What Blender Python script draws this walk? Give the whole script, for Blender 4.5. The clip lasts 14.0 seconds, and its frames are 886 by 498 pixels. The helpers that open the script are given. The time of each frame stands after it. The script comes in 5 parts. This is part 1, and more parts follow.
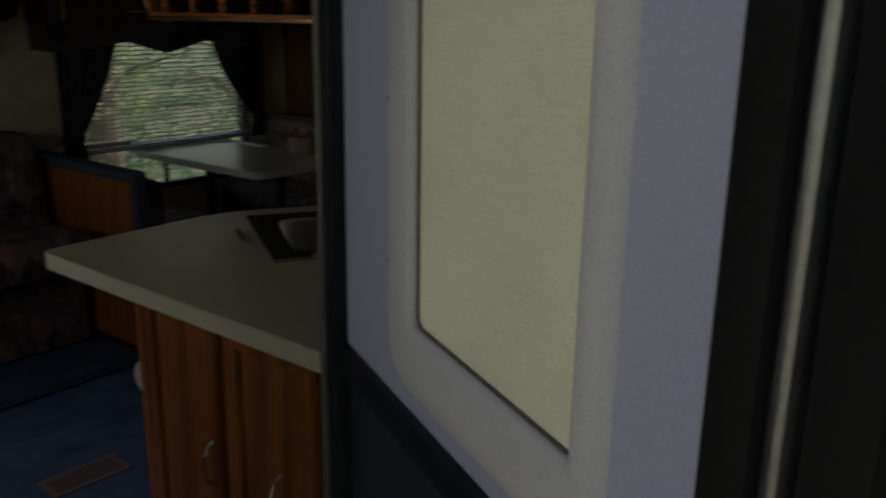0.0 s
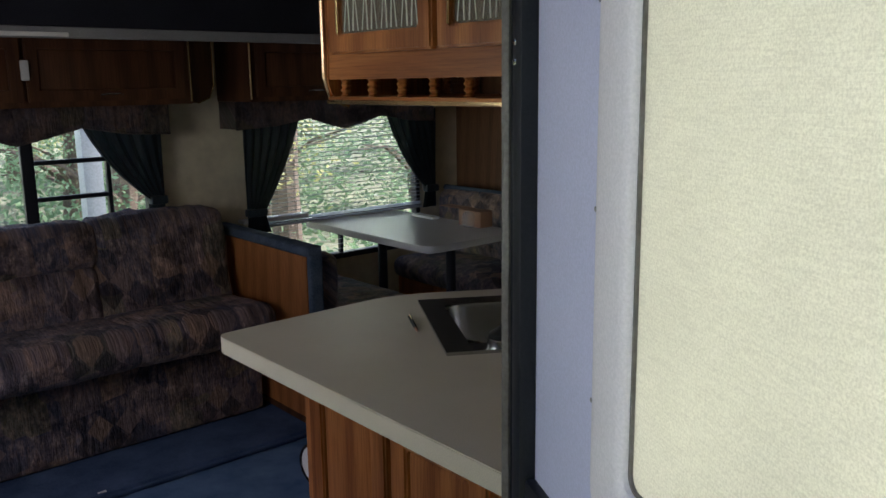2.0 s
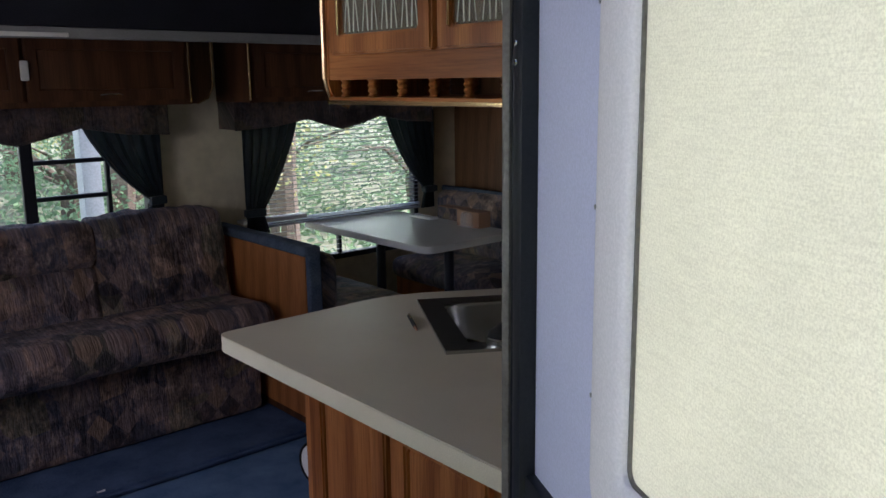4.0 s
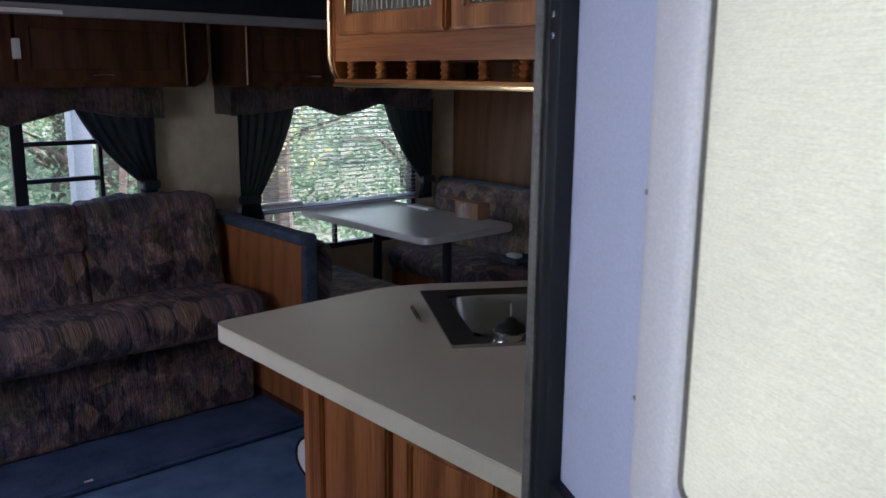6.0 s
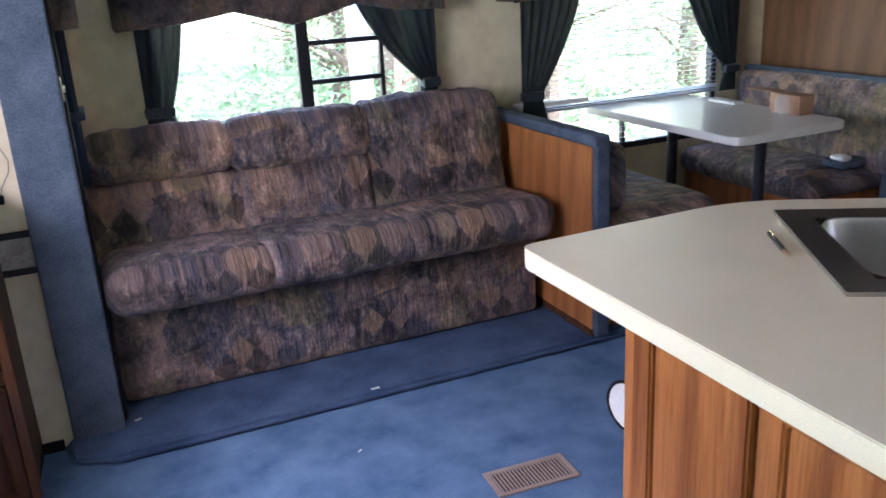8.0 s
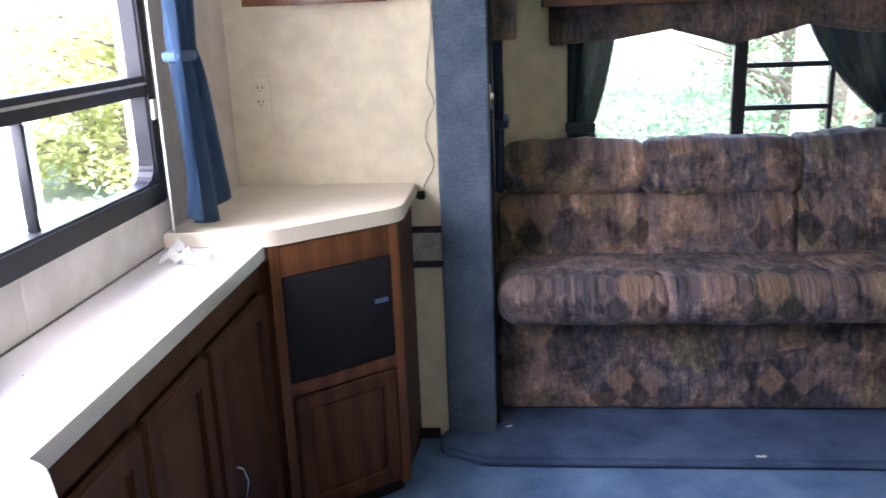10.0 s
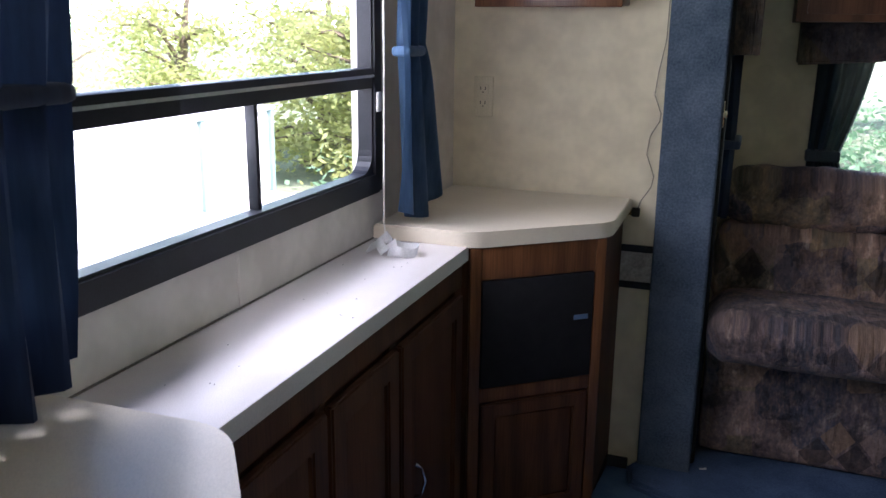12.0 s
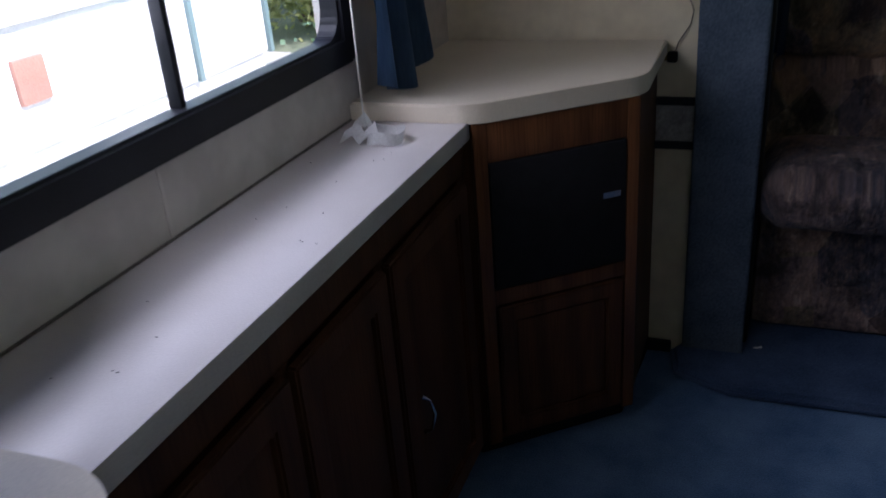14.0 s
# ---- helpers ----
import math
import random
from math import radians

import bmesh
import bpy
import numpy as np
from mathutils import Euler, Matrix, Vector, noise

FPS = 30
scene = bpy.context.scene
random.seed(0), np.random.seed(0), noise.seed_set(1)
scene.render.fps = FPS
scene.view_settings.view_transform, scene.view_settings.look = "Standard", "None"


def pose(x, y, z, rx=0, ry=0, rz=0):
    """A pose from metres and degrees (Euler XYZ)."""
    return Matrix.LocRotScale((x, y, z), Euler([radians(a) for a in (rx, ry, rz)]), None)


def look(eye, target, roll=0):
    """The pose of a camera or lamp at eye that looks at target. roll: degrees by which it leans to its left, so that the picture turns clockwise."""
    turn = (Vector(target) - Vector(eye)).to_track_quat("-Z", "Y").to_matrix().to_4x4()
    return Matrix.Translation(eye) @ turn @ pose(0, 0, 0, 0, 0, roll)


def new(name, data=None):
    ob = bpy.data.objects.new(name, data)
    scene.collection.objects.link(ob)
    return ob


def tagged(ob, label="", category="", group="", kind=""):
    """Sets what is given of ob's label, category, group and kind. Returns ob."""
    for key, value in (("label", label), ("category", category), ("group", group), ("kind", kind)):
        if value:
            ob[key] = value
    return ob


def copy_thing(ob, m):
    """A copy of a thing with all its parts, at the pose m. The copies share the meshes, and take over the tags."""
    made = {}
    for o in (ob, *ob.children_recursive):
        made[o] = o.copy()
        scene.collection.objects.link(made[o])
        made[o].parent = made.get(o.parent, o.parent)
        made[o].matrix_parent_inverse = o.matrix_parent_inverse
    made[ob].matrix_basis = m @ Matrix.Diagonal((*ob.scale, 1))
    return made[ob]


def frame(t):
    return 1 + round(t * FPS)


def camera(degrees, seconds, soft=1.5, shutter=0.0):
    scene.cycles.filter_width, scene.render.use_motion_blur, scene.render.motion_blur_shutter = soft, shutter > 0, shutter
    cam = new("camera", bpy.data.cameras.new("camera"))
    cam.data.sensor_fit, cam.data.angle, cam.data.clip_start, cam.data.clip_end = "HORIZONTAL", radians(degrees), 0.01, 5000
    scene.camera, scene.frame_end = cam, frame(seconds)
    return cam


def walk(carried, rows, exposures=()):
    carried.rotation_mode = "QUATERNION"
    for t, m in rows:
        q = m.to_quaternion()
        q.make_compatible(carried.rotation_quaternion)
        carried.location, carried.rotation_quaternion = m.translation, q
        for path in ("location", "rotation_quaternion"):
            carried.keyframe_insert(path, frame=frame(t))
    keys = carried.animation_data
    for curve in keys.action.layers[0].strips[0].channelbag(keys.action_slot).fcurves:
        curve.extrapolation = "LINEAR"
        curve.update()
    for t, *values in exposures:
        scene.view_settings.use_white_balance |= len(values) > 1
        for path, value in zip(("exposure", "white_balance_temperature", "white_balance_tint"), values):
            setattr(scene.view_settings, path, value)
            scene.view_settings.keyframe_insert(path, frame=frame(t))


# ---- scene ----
cam = camera(55.60, 14.0, 1.5, 0.5)
PATH = [
    (0.0, pose(-0.037, -0.594, 1.356, 74.42, -0.88, -51.61)),
    (0.5, pose(0.007, -0.575, 1.358, 74.56, -0.91, -44.06)),
    (1.0, pose(0.051, -0.494, 1.371, 77.66, 0.88, -44.29)),
    (1.5, pose(0.035, -0.492, 1.373, 78.09, 1.08, -42.48)),
    (2.0, pose(0.036, -0.488, 1.377, 78.75, 0.76, -40.50)),
    (2.5, pose(0.028, -0.493, 1.377, 78.84, 1.05, -40.45)),
    (3.0, pose(0.026, -0.495, 1.374, 79.14, 0.61, -40.73)),
    (5.5, pose(0.031, -0.476, 1.380, 77.97, 0.68, -40.60)),
    (6.0, pose(0.040, -0.433, 1.361, 78.29, -0.52, -41.03)),
    (6.5, pose(0.028, -0.346, 1.357, 78.92, 0.84, -43.92)),
    (7.0, pose(0.049, -0.234, 1.354, 76.27, 4.15, -40.11)),
    (7.5, pose(0.111, -0.160, 1.345, 75.11, 3.52, -28.75)),
    (8.0, pose(0.124, -0.105, 1.314, 71.69, 3.10, -23.77)),
    (8.5, pose(0.176, -0.017, 1.303, 72.64, 1.12, -19.07)),
    (9.0, pose(0.195, 0.011, 1.310, 73.31, 1.31, -8.22)),
    (11.5, pose(0.148, 0.057, 1.247, 75.61, -0.01, 15.35)),
    (12.0, pose(0.165, 0.089, 1.275, 75.31, -0.59, 20.20)),
    (12.5, pose(0.133, 0.183, 1.300, 72.10, 1.11, 19.47)),
    (13.0, pose(0.117, 0.215, 1.307, 72.01, 1.92, 20.36)),
    (13.5, pose(0.134, 0.271, 1.333, 67.97, 4.33, 17.77)),
    (13.7, pose(0.127, 0.324, 1.298, 66.70, 4.16, 19.58)),
    (14.0, pose(0.084, 0.452, 1.241, 64.85, 4.23, 20.17)),
]
SUN = 5.0
SKY_LIGHT = 18.0
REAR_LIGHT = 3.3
EXPOSURES = [
    (0.0, -1.0, 6900, 25), (0.5, 0.15, 6800, 25), (1.0, 0.75, 6600, 25), (1.5, 0.9, 6500, 27), (2.0, 0.95, 6300, 28),
    (3.0, 1.05, 6150, 31), (5.5, 1.1, 5850, 35), (6.5, 1.35, 5700, 38), (7.0, 1.75, 5750, 38), (7.5, 2.4, 5850, 36),
    (8.0, 3.15, 5950, 32), (9.0, 3.35, 6050, 30), (11.5, 2.4, 6000, 22), (12.5, 1.4, 5850, 26), (13.5, 0.7, 5750, 27), (14.0, 0.6, 5700, 24),
]
walk(cam, PATH, EXPOSURES)

# ---- world, sun ----
world = bpy.data.worlds.new("sky")
scene.world = world
world.use_nodes = True
wn = world.node_tree.nodes
sky = wn.new("ShaderNodeTexSky")
sky.sky_type = 'NISHITA'
sky.sun_disc = False
sky.sun_elevation = radians(52)
sky.sun_rotation = radians(98)
world.node_tree.links.new(sky.outputs[0], wn["Background"].inputs[0])
wn["Background"].inputs[1].default_value = 0.15
sun = new("sun", bpy.data.lights.new("sun", 'SUN'))
sun.data.energy = SUN
sun.data.angle = radians(0.6)
sun.data.color = (1.0, 0.95, 0.86)
sun.matrix_world = look((math.cos(radians(52)) * 30, -4, math.sin(radians(52)) * 30), (0, 0, 0))



def sky_fill(name, width, height, watts, eye, target):
    """An added area lamp that stands in for sky light by the rear window."""
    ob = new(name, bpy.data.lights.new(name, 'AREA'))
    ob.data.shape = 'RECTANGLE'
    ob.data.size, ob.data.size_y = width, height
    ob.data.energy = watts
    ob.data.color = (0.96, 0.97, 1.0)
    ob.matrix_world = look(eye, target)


sky_fill("rear_sky_fill", 1.5, 0.7, SKY_LIGHT, (-1.75, 1.20, 2.48), (0.2, 1.6, 0.7))
sky_fill("rear_window_fill", 1.0, 0.5, REAR_LIGHT, (-0.72, 1.27, 1.29), (0.3, 1.95, 1.25))


# ---- materials ----
def mat_new(name):
    m = bpy.data.materials.new(name)
    m.use_nodes = True
    return m, m.node_tree.nodes, m.node_tree.links, m.node_tree.nodes["Principled BSDF"]


def set_in(node, **kw):
    for k, v in kw.items():
        node.inputs[k.replace("_", " ")].default_value = v


def coords(nodes, links, scale=(1, 1, 1), rot=(0, 0, 0)):
    tc = nodes.new("ShaderNodeTexCoord")
    mp = nodes.new("ShaderNodeMapping")
    mp.inputs["Scale"].default_value = scale
    mp.inputs["Rotation"].default_value = rot
    links.new(tc.outputs["Object"], mp.inputs["Vector"])
    return mp.outputs["Vector"]


def noise_tex(nodes, links, vec, scale, detail=4.0, rough=0.6):
    n = nodes.new("ShaderNodeTexNoise")
    set_in(n, Scale=scale, Detail=detail, Roughness=rough)
    links.new(vec, n.inputs["Vector"])
    return n.outputs["Fac"]


def ramp(nodes, links, fac, stops):
    r = nodes.new("ShaderNodeValToRGB")
    e = r.color_ramp.elements
    while len(e) < len(stops):
        e.new(0.5)
    for el, (p, c) in zip(e, stops):
        el.position = p
        el.color = (*c, 1)
    links.new(fac, r.inputs["Fac"])
    return r.outputs["Color"]


def mixc(nodes, links, fac, a, b, mode='MIX'):
    m = nodes.new("ShaderNodeMix")
    m.data_type = 'RGBA'
    m.blend_type = mode
    if isinstance(fac, float):
        m.inputs[0].default_value = fac
    else:
        links.new(fac, m.inputs[0])
    for sock, v in ((m.inputs[6], a), (m.inputs[7], b)):
        if isinstance(v, tuple):
            sock.default_value = (*v, 1)
        else:
            links.new(v, sock)
    return m.outputs[2]


def bump(nodes, links, p, height, strength=0.3, dist=0.002):
    b = nodes.new("ShaderNodeBump")
    set_in(b, Strength=strength, Distance=dist)
    links.new(height, b.inputs["Height"])
    links.new(b.outputs[0], p.inputs["Normal"])


def mottled(name, c1, c2, scale=6.0, fine=180.0, rough=0.6, bumpy=0.25, metal=0.0, coat=0.0, dist=0.001, spec=0.5):
    m, n, l, p = mat_new(name)
    v = coords(n, l)
    a = noise_tex(n, l, v, scale, 5)
    f = noise_tex(n, l, v, fine, 2)
    col = ramp(n, l, a, [(0.3, c1), (0.7, c2)])
    dark = tuple(x * 0.72 for x in c1)
    fr = ramp(n, l, f, [(0.35, (0, 0, 0)), (0.65, (1, 1, 1))])
    col = mixc(n, l, 0.35, col, mixc(n, l, fr, dark, c2))
    l.new(col, p.inputs["Base Color"])
    set_in(p, Roughness=rough, Metallic=metal)
    p.inputs["Coat Weight"].default_value = coat
    p.inputs["Specular IOR Level"].default_value = spec
    bump(n, l, p, f, bumpy, dist)
    return m


def wood(name, c_dark, c_light, axis=2, rough=0.42, coat=0.06, spec=0.25):
    m, n, l, p = mat_new(name)
    sc = [9.0, 9.0, 9.0]
    sc[axis] = 0.55
    warp = noise_tex(n, l, coords(n, l, tuple(sc)), 1.0, 7, 0.62)
    sc1 = [30.0, 30.0, 30.0]
    sc1[axis] = 0.9
    streak = noise_tex(n, l, coords(n, l, tuple(sc1)), 1.0, 4, 0.55)
    sc2 = [260.0, 260.0, 260.0]
    sc2[axis] = 9.0
    pores = noise_tex(n, l, coords(n, l, tuple(sc2)), 1.0, 3)
    a = ramp(n, l, streak, [(0.34, tuple(x * 0.85 for x in c_dark)), (0.66, c_light)])
    b = ramp(n, l, warp, [(0.32, c_dark), (0.68, c_light)])
    wav = n.new("ShaderNodeTexWave")
    wav.bands_direction = 'DIAGONAL'
    set_in(wav, Scale=0.55, Distortion=7.0, Detail=3.0)
    wav.inputs["Detail Scale"].default_value = 0.9
    sc3 = [11.0, 11.0, 11.0]
    sc3[axis] = 1.1
    l.new(coords(n, l, tuple(sc3)), wav.inputs["Vector"])
    figure = ramp(n, l, wav.outputs["Fac"], [(0.10, tuple(x * 0.8 for x in c_dark)), (0.45, tuple((x + y) / 2 for x, y in zip(c_dark, c_light))), (0.9, c_light)])
    col = mixc(n, l, 0.45, mixc(n, l, 0.62, a, b), figure)
    pr = ramp(n, l, pores, [(0.34, (0.55, 0.48, 0.42)), (0.56, (1, 1, 1))])
    col = mixc(n, l, 0.7, col, pr, 'MULTIPLY')
    l.new(col, p.inputs["Base Color"])
    set_in(p, Roughness=rough)
    p.inputs["Specular IOR Level"].default_value = spec
    p.inputs["Coat Weight"].default_value = coat
    p.inputs["Coat Roughness"].default_value = 0.18
    bump(n, l, p, pores, 0.12, 0.0006)
    return m


def cloth_coords(n, l, scale, rot=(0, 0, 0)):
    """The cloth's own plane, laid over each cushion: x across, z along."""
    at = n.new("ShaderNodeAttribute")
    at.attribute_name = "cloth"
    mp = n.new("ShaderNodeMapping")
    mp.inputs["Scale"].default_value = scale
    mp.inputs["Rotation"].default_value = rot
    l.new(at.outputs["Vector"], mp.inputs["Vector"])
    return mp.outputs["Vector"]


def mth(n, l, op, a, b=None):
    m = n.new("ShaderNodeMath")
    m.operation = op
    for i, v in enumerate((a, b)):
        if v is None:
            continue
        if isinstance(v, (int, float)):
            m.inputs[i].default_value = v
        else:
            l.new(v, m.inputs[i])
    return m.outputs[0]


def fabric(name, tones):
    """Tapestry cloth: patches of brush strokes and drawn fans, with clusters of diamonds."""
    m, n, l, p = mat_new(name)
    dark, mauve, slate, tan, pale = tones
    cv = cloth_coords(n, l, (1.0, 1.0, 1.0))
    sep = n.new("ShaderNodeSeparateXYZ")
    l.new(cv, sep.inputs[0])
    u, v = sep.outputs[0], mth(n, l, 'SUBTRACT', sep.outputs[2], 0.12)
    # patches
    vor = n.new("ShaderNodeTexVoronoi")
    vor.distance = 'CHEBYCHEV'
    set_in(vor, Scale=8.5, Randomness=0.75)
    l.new(cloth_coords(n, l, (1.0, 1.0, 0.8), (0, 0.12, 0)), vor.inputs["Vector"])
    cell = n.new("ShaderNodeSeparateColor")
    l.new(vor.outputs["Color"], cell.inputs[0])
    patch = n.new("ShaderNodeValToRGB")
    patch.color_ramp.interpolation = 'CONSTANT'
    e = patch.color_ramp.elements
    while len(e) < 6:
        e.new(0.5)
    half = tuple((a + b) / 2 for a, b in zip(mauve, slate))
    for el, (q, c) in zip(e, ((0.0, slate), (0.2, mauve), (0.42, half), (0.58, tuple(x * 2.2 for x in dark)), (0.7, tan), (0.82, (mauve[0] * 0.72, mauve[1] * 0.9, mauve[2] * 0.55)))):
        el.position = q
        el.color = (*c, 1)
    l.new(cell.outputs[0], patch.inputs["Fac"])
    # strokes of two slants
    s1 = noise_tex(n, l, cloth_coords(n, l, (30.0, 1.0, 13.0), (0, 0.25, 0)), 1.0, 7, 0.75)
    s2 = noise_tex(n, l, cloth_coords(n, l, (26.0, 1.0, 17.0), (0, -0.9, 0)), 1.0, 7, 0.75)
    way = ramp(n, l, cell.outputs[1], [(0.60, (0, 0, 0)), (0.62, (1, 1, 1))])
    c1 = ramp(n, l, s1, [(0.38, dark), (0.47, slate), (0.55, mauve), (0.66, pale)])
    c2 = ramp(n, l, s2, [(0.38, slate), (0.50, mauve), (0.60, tan), (0.68, pale)])
    strokes = mixc(n, l, way, c1, c2)
    blot = noise_tex(n, l, cloth_coords(n, l, (8.0, 1.0, 8.0), (0, 0.3, 0)), 1.0, 6, 0.72)
    col = mixc(n, l, 0.50, patch.outputs["Color"], strokes)
    col = mixc(n, l, 0.85, col, ramp(n, l, blot, [(0.38, (0.22, 0.23, 0.26)), (0.48, (0.85, 0.85, 0.85)), (0.62, (1.6, 1.5, 1.4))]), 'MULTIPLY')
    # clusters of diamonds: two light ones over three dark ones
    CU, CV = 0.47, 0.36
    row = mth(n, l, 'FLOOR', mth(n, l, 'DIVIDE', v, CV))
    us = mth(n, l, 'ADD', u, mth(n, l, 'MULTIPLY', row, 0.155))
    fu = mth(n, l, 'SUBTRACT', mth(n, l, 'MULTIPLY', mth(n, l, 'FRACT', mth(n, l, 'DIVIDE', us, CU)), CU), CU / 2)
    fv = mth(n, l, 'SUBTRACT', mth(n, l, 'MULTIPLY', mth(n, l, 'FRACT', mth(n, l, 'DIVIDE', v, CV)), CV), CV / 2)
    spot = n.new("ShaderNodeCombineXYZ")
    l.new(mth(n, l, 'FLOOR', mth(n, l, 'DIVIDE', us, CU)), spot.inputs[0])
    l.new(row, spot.inputs[1])
    luck = n.new("ShaderNodeTexWhiteNoise")
    luck.noise_dimensions = '2D'
    l.new(spot.outputs[0], luck.inputs["Vector"])
    keep = mth(n, l, 'MULTIPLY', mth(n, l, 'GREATER_THAN', luck.outputs["Value"], 0.38), 0.66)
    for du, dv, c in ((-0.052, 0.052, tuple(x * 0.8 for x in tan)), (0.052, 0.052, mauve), (-0.104, -0.010, tuple(x * 1.6 for x in dark)), (0.0, -0.010, dark), (0.104, -0.010, tuple(x * 0.7 for x in slate))):
        a = mth(n, l, 'DIVIDE', mth(n, l, 'ABSOLUTE', mth(n, l, 'SUBTRACT', fu, du)), 0.047)
        b = mth(n, l, 'DIVIDE', mth(n, l, 'ABSOLUTE', mth(n, l, 'SUBTRACT', fv, dv)), 0.055)
        inside = mth(n, l, 'LESS_THAN', mth(n, l, 'ADD', a, b), 1.0)
        col = mixc(n, l, mth(n, l, 'MULTIPLY', inside, keep), col, c)
    fleck = noise_tex(n, l, cloth_coords(n, l, (95.0, 1.0, 60.0)), 1.0, 3, 0.7)
    col = mixc(n, l, 0.6, col, ramp(n, l, fleck, [(0.36, (0.55, 0.55, 0.58)), (0.64, (1.25, 1.2, 1.18))]), 'MULTIPLY')
    l.new(col, p.inputs["Base Color"])
    set_in(p, Roughness=0.85)
    p.inputs["Specular IOR Level"].default_value = 0.25
    p.inputs["Sheen Weight"].default_value = 0.08
    thread = noise_tex(n, l, coords(n, l, (400.0, 400.0, 300.0)), 1.0, 1)
    gather = noise_tex(n, l, cloth_coords(n, l, (24.0, 1.0, 6.0)), 1.0, 4)
    bump(n, l, p, mth(n, l, 'ADD', gather, mth(n, l, 'MULTIPLY', thread, 0.06)), 1.0, 0.026)
    return m


def curtain_mat(name, c1, c2, through_share, glow=0.2):
    m, n, l, p = mat_new(name)
    v = coords(n, l, (60.0, 60.0, 6.0))
    a = noise_tex(n, l, v, 1.0, 4)
    col = ramp(n, l, a, [(0.3, c1), (0.7, c2)])
    l.new(col, p.inputs["Base Color"])
    set_in(p, Roughness=0.7)
    p.inputs["Sheen Weight"].default_value = 0.08
    bump(n, l, p, noise_tex(n, l, coords(n, l, (500.0, 500.0, 500.0)), 1.0, 1), 0.2, 0.0005)
    tr = n.new("ShaderNodeBsdfTranslucent")
    l.new(col, tr.inputs["Color"])
    mx = n.new("ShaderNodeMixShader")
    mx.inputs[0].default_value = glow
    l.new(p.outputs[0], mx.inputs[1])
    l.new(tr.outputs[0], mx.inputs[2])
    tp = n.new("ShaderNodeBsdfTransparent")
    m2 = n.new("ShaderNodeMixShader")
    m2.inputs[0].default_value = through_share
    l.new(mx.outputs[0], m2.inputs[1])
    l.new(tp.outputs[0], m2.inputs[2])
    l.new(m2.outputs[0], n["Material Output"].inputs["Surface"])
    return m


def pane_mat(name, tint=(1, 1, 1)):
    m, n, l, p = mat_new(name)
    tp = n.new("ShaderNodeBsdfTransparent")
    tp.inputs["Color"].default_value = (*tint, 1)
    gl = n.new("ShaderNodeBsdfGlossy")
    gl.inputs["Roughness"].default_value = 0.02
    lw = n.new("ShaderNodeLayerWeight")
    lw.inputs["Blend"].default_value = 0.2
    pw = n.new("ShaderNodeMath")
    pw.operation = 'POWER'
    pw.inputs[1].default_value = 3.0
    l.new(lw.outputs["Facing"], pw.inputs[0])
    mx = n.new("ShaderNodeMixShader")
    l.new(pw.outputs[0], mx.inputs[0])
    l.new(tp.outputs[0], mx.inputs[1])
    l.new(gl.outputs[0], mx.inputs[2])
    l.new(mx.outputs[0], n["Material Output"].inputs["Surface"])
    return m


def frosted_mat(name, tint):
    m, n, l, p = mat_new(name)
    v = coords(n, l, (1.0, 1.0, 1.0))
    pebble = noise_tex(n, l, v, 620.0, 2, 0.7)
    blotch = noise_tex(n, l, v, 9.0, 2)
    col = ramp(n, l, blotch, [(0.3, tuple(x * 0.93 for x in tint)), (0.7, tint)])
    ribs = noise_tex(n, l, coords(n, l, (40.0, 40.0, 900.0)), 1.0, 1)
    grain = ramp(n, l, pebble, [(0.36, (0.86, 0.86, 0.85)), (0.62, (1.05, 1.05, 1.05))])
    col = mixc(n, l, 1.0, col, grain, 'MULTIPLY')
    col = mixc(n, l, 0.30, col, ramp(n, l, ribs, [(0.35, (0.82, 0.82, 0.82)), (0.6, (1.05, 1.05, 1.05))]), 'MULTIPLY')
    l.new(col, p.inputs["Base Color"])
    set_in(p, Roughness=0.3)
    tr = n.new("ShaderNodeBsdfTranslucent")
    l.new(col, tr.inputs["Color"])
    b = n.new("ShaderNodeBump")
    set_in(b, Strength=0.35, Distance=0.0005)
    l.new(pebble, b.inputs["Height"])
    l.new(b.outputs[0], p.inputs["Normal"])
    l.new(b.outputs[0], tr.inputs["Normal"])
    mx = n.new("ShaderNodeMixShader")
    mx.inputs[0].default_value = 0.5
    l.new(p.outputs[0], mx.inputs[1])
    l.new(tr.outputs[0], mx.inputs[2])
    l.new(mx.outputs[0], n["Material Output"].inputs["Surface"])
    return m


def milky_mat(name, colour, clear, rough):
    """A partly see-through sheet: hazed glass or thin plastic film."""
    m, n, l, p = mat_new(name)
    v = coords(n, l)
    l.new(ramp(n, l, noise_tex(n, l, v, 25.0, 4), [(0.35, tuple(x * 0.8 for x in colour)), (0.65, colour)]), p.inputs["Base Color"])
    set_in(p, Roughness=rough)
    tp = n.new("ShaderNodeBsdfTransparent")
    mx = n.new("ShaderNodeMixShader")
    mx.inputs[0].default_value = clear
    l.new(p.outputs[0], mx.inputs[1])
    l.new(tp.outputs[0], mx.inputs[2])
    l.new(mx.outputs[0], n["Material Output"].inputs["Surface"])
    return m


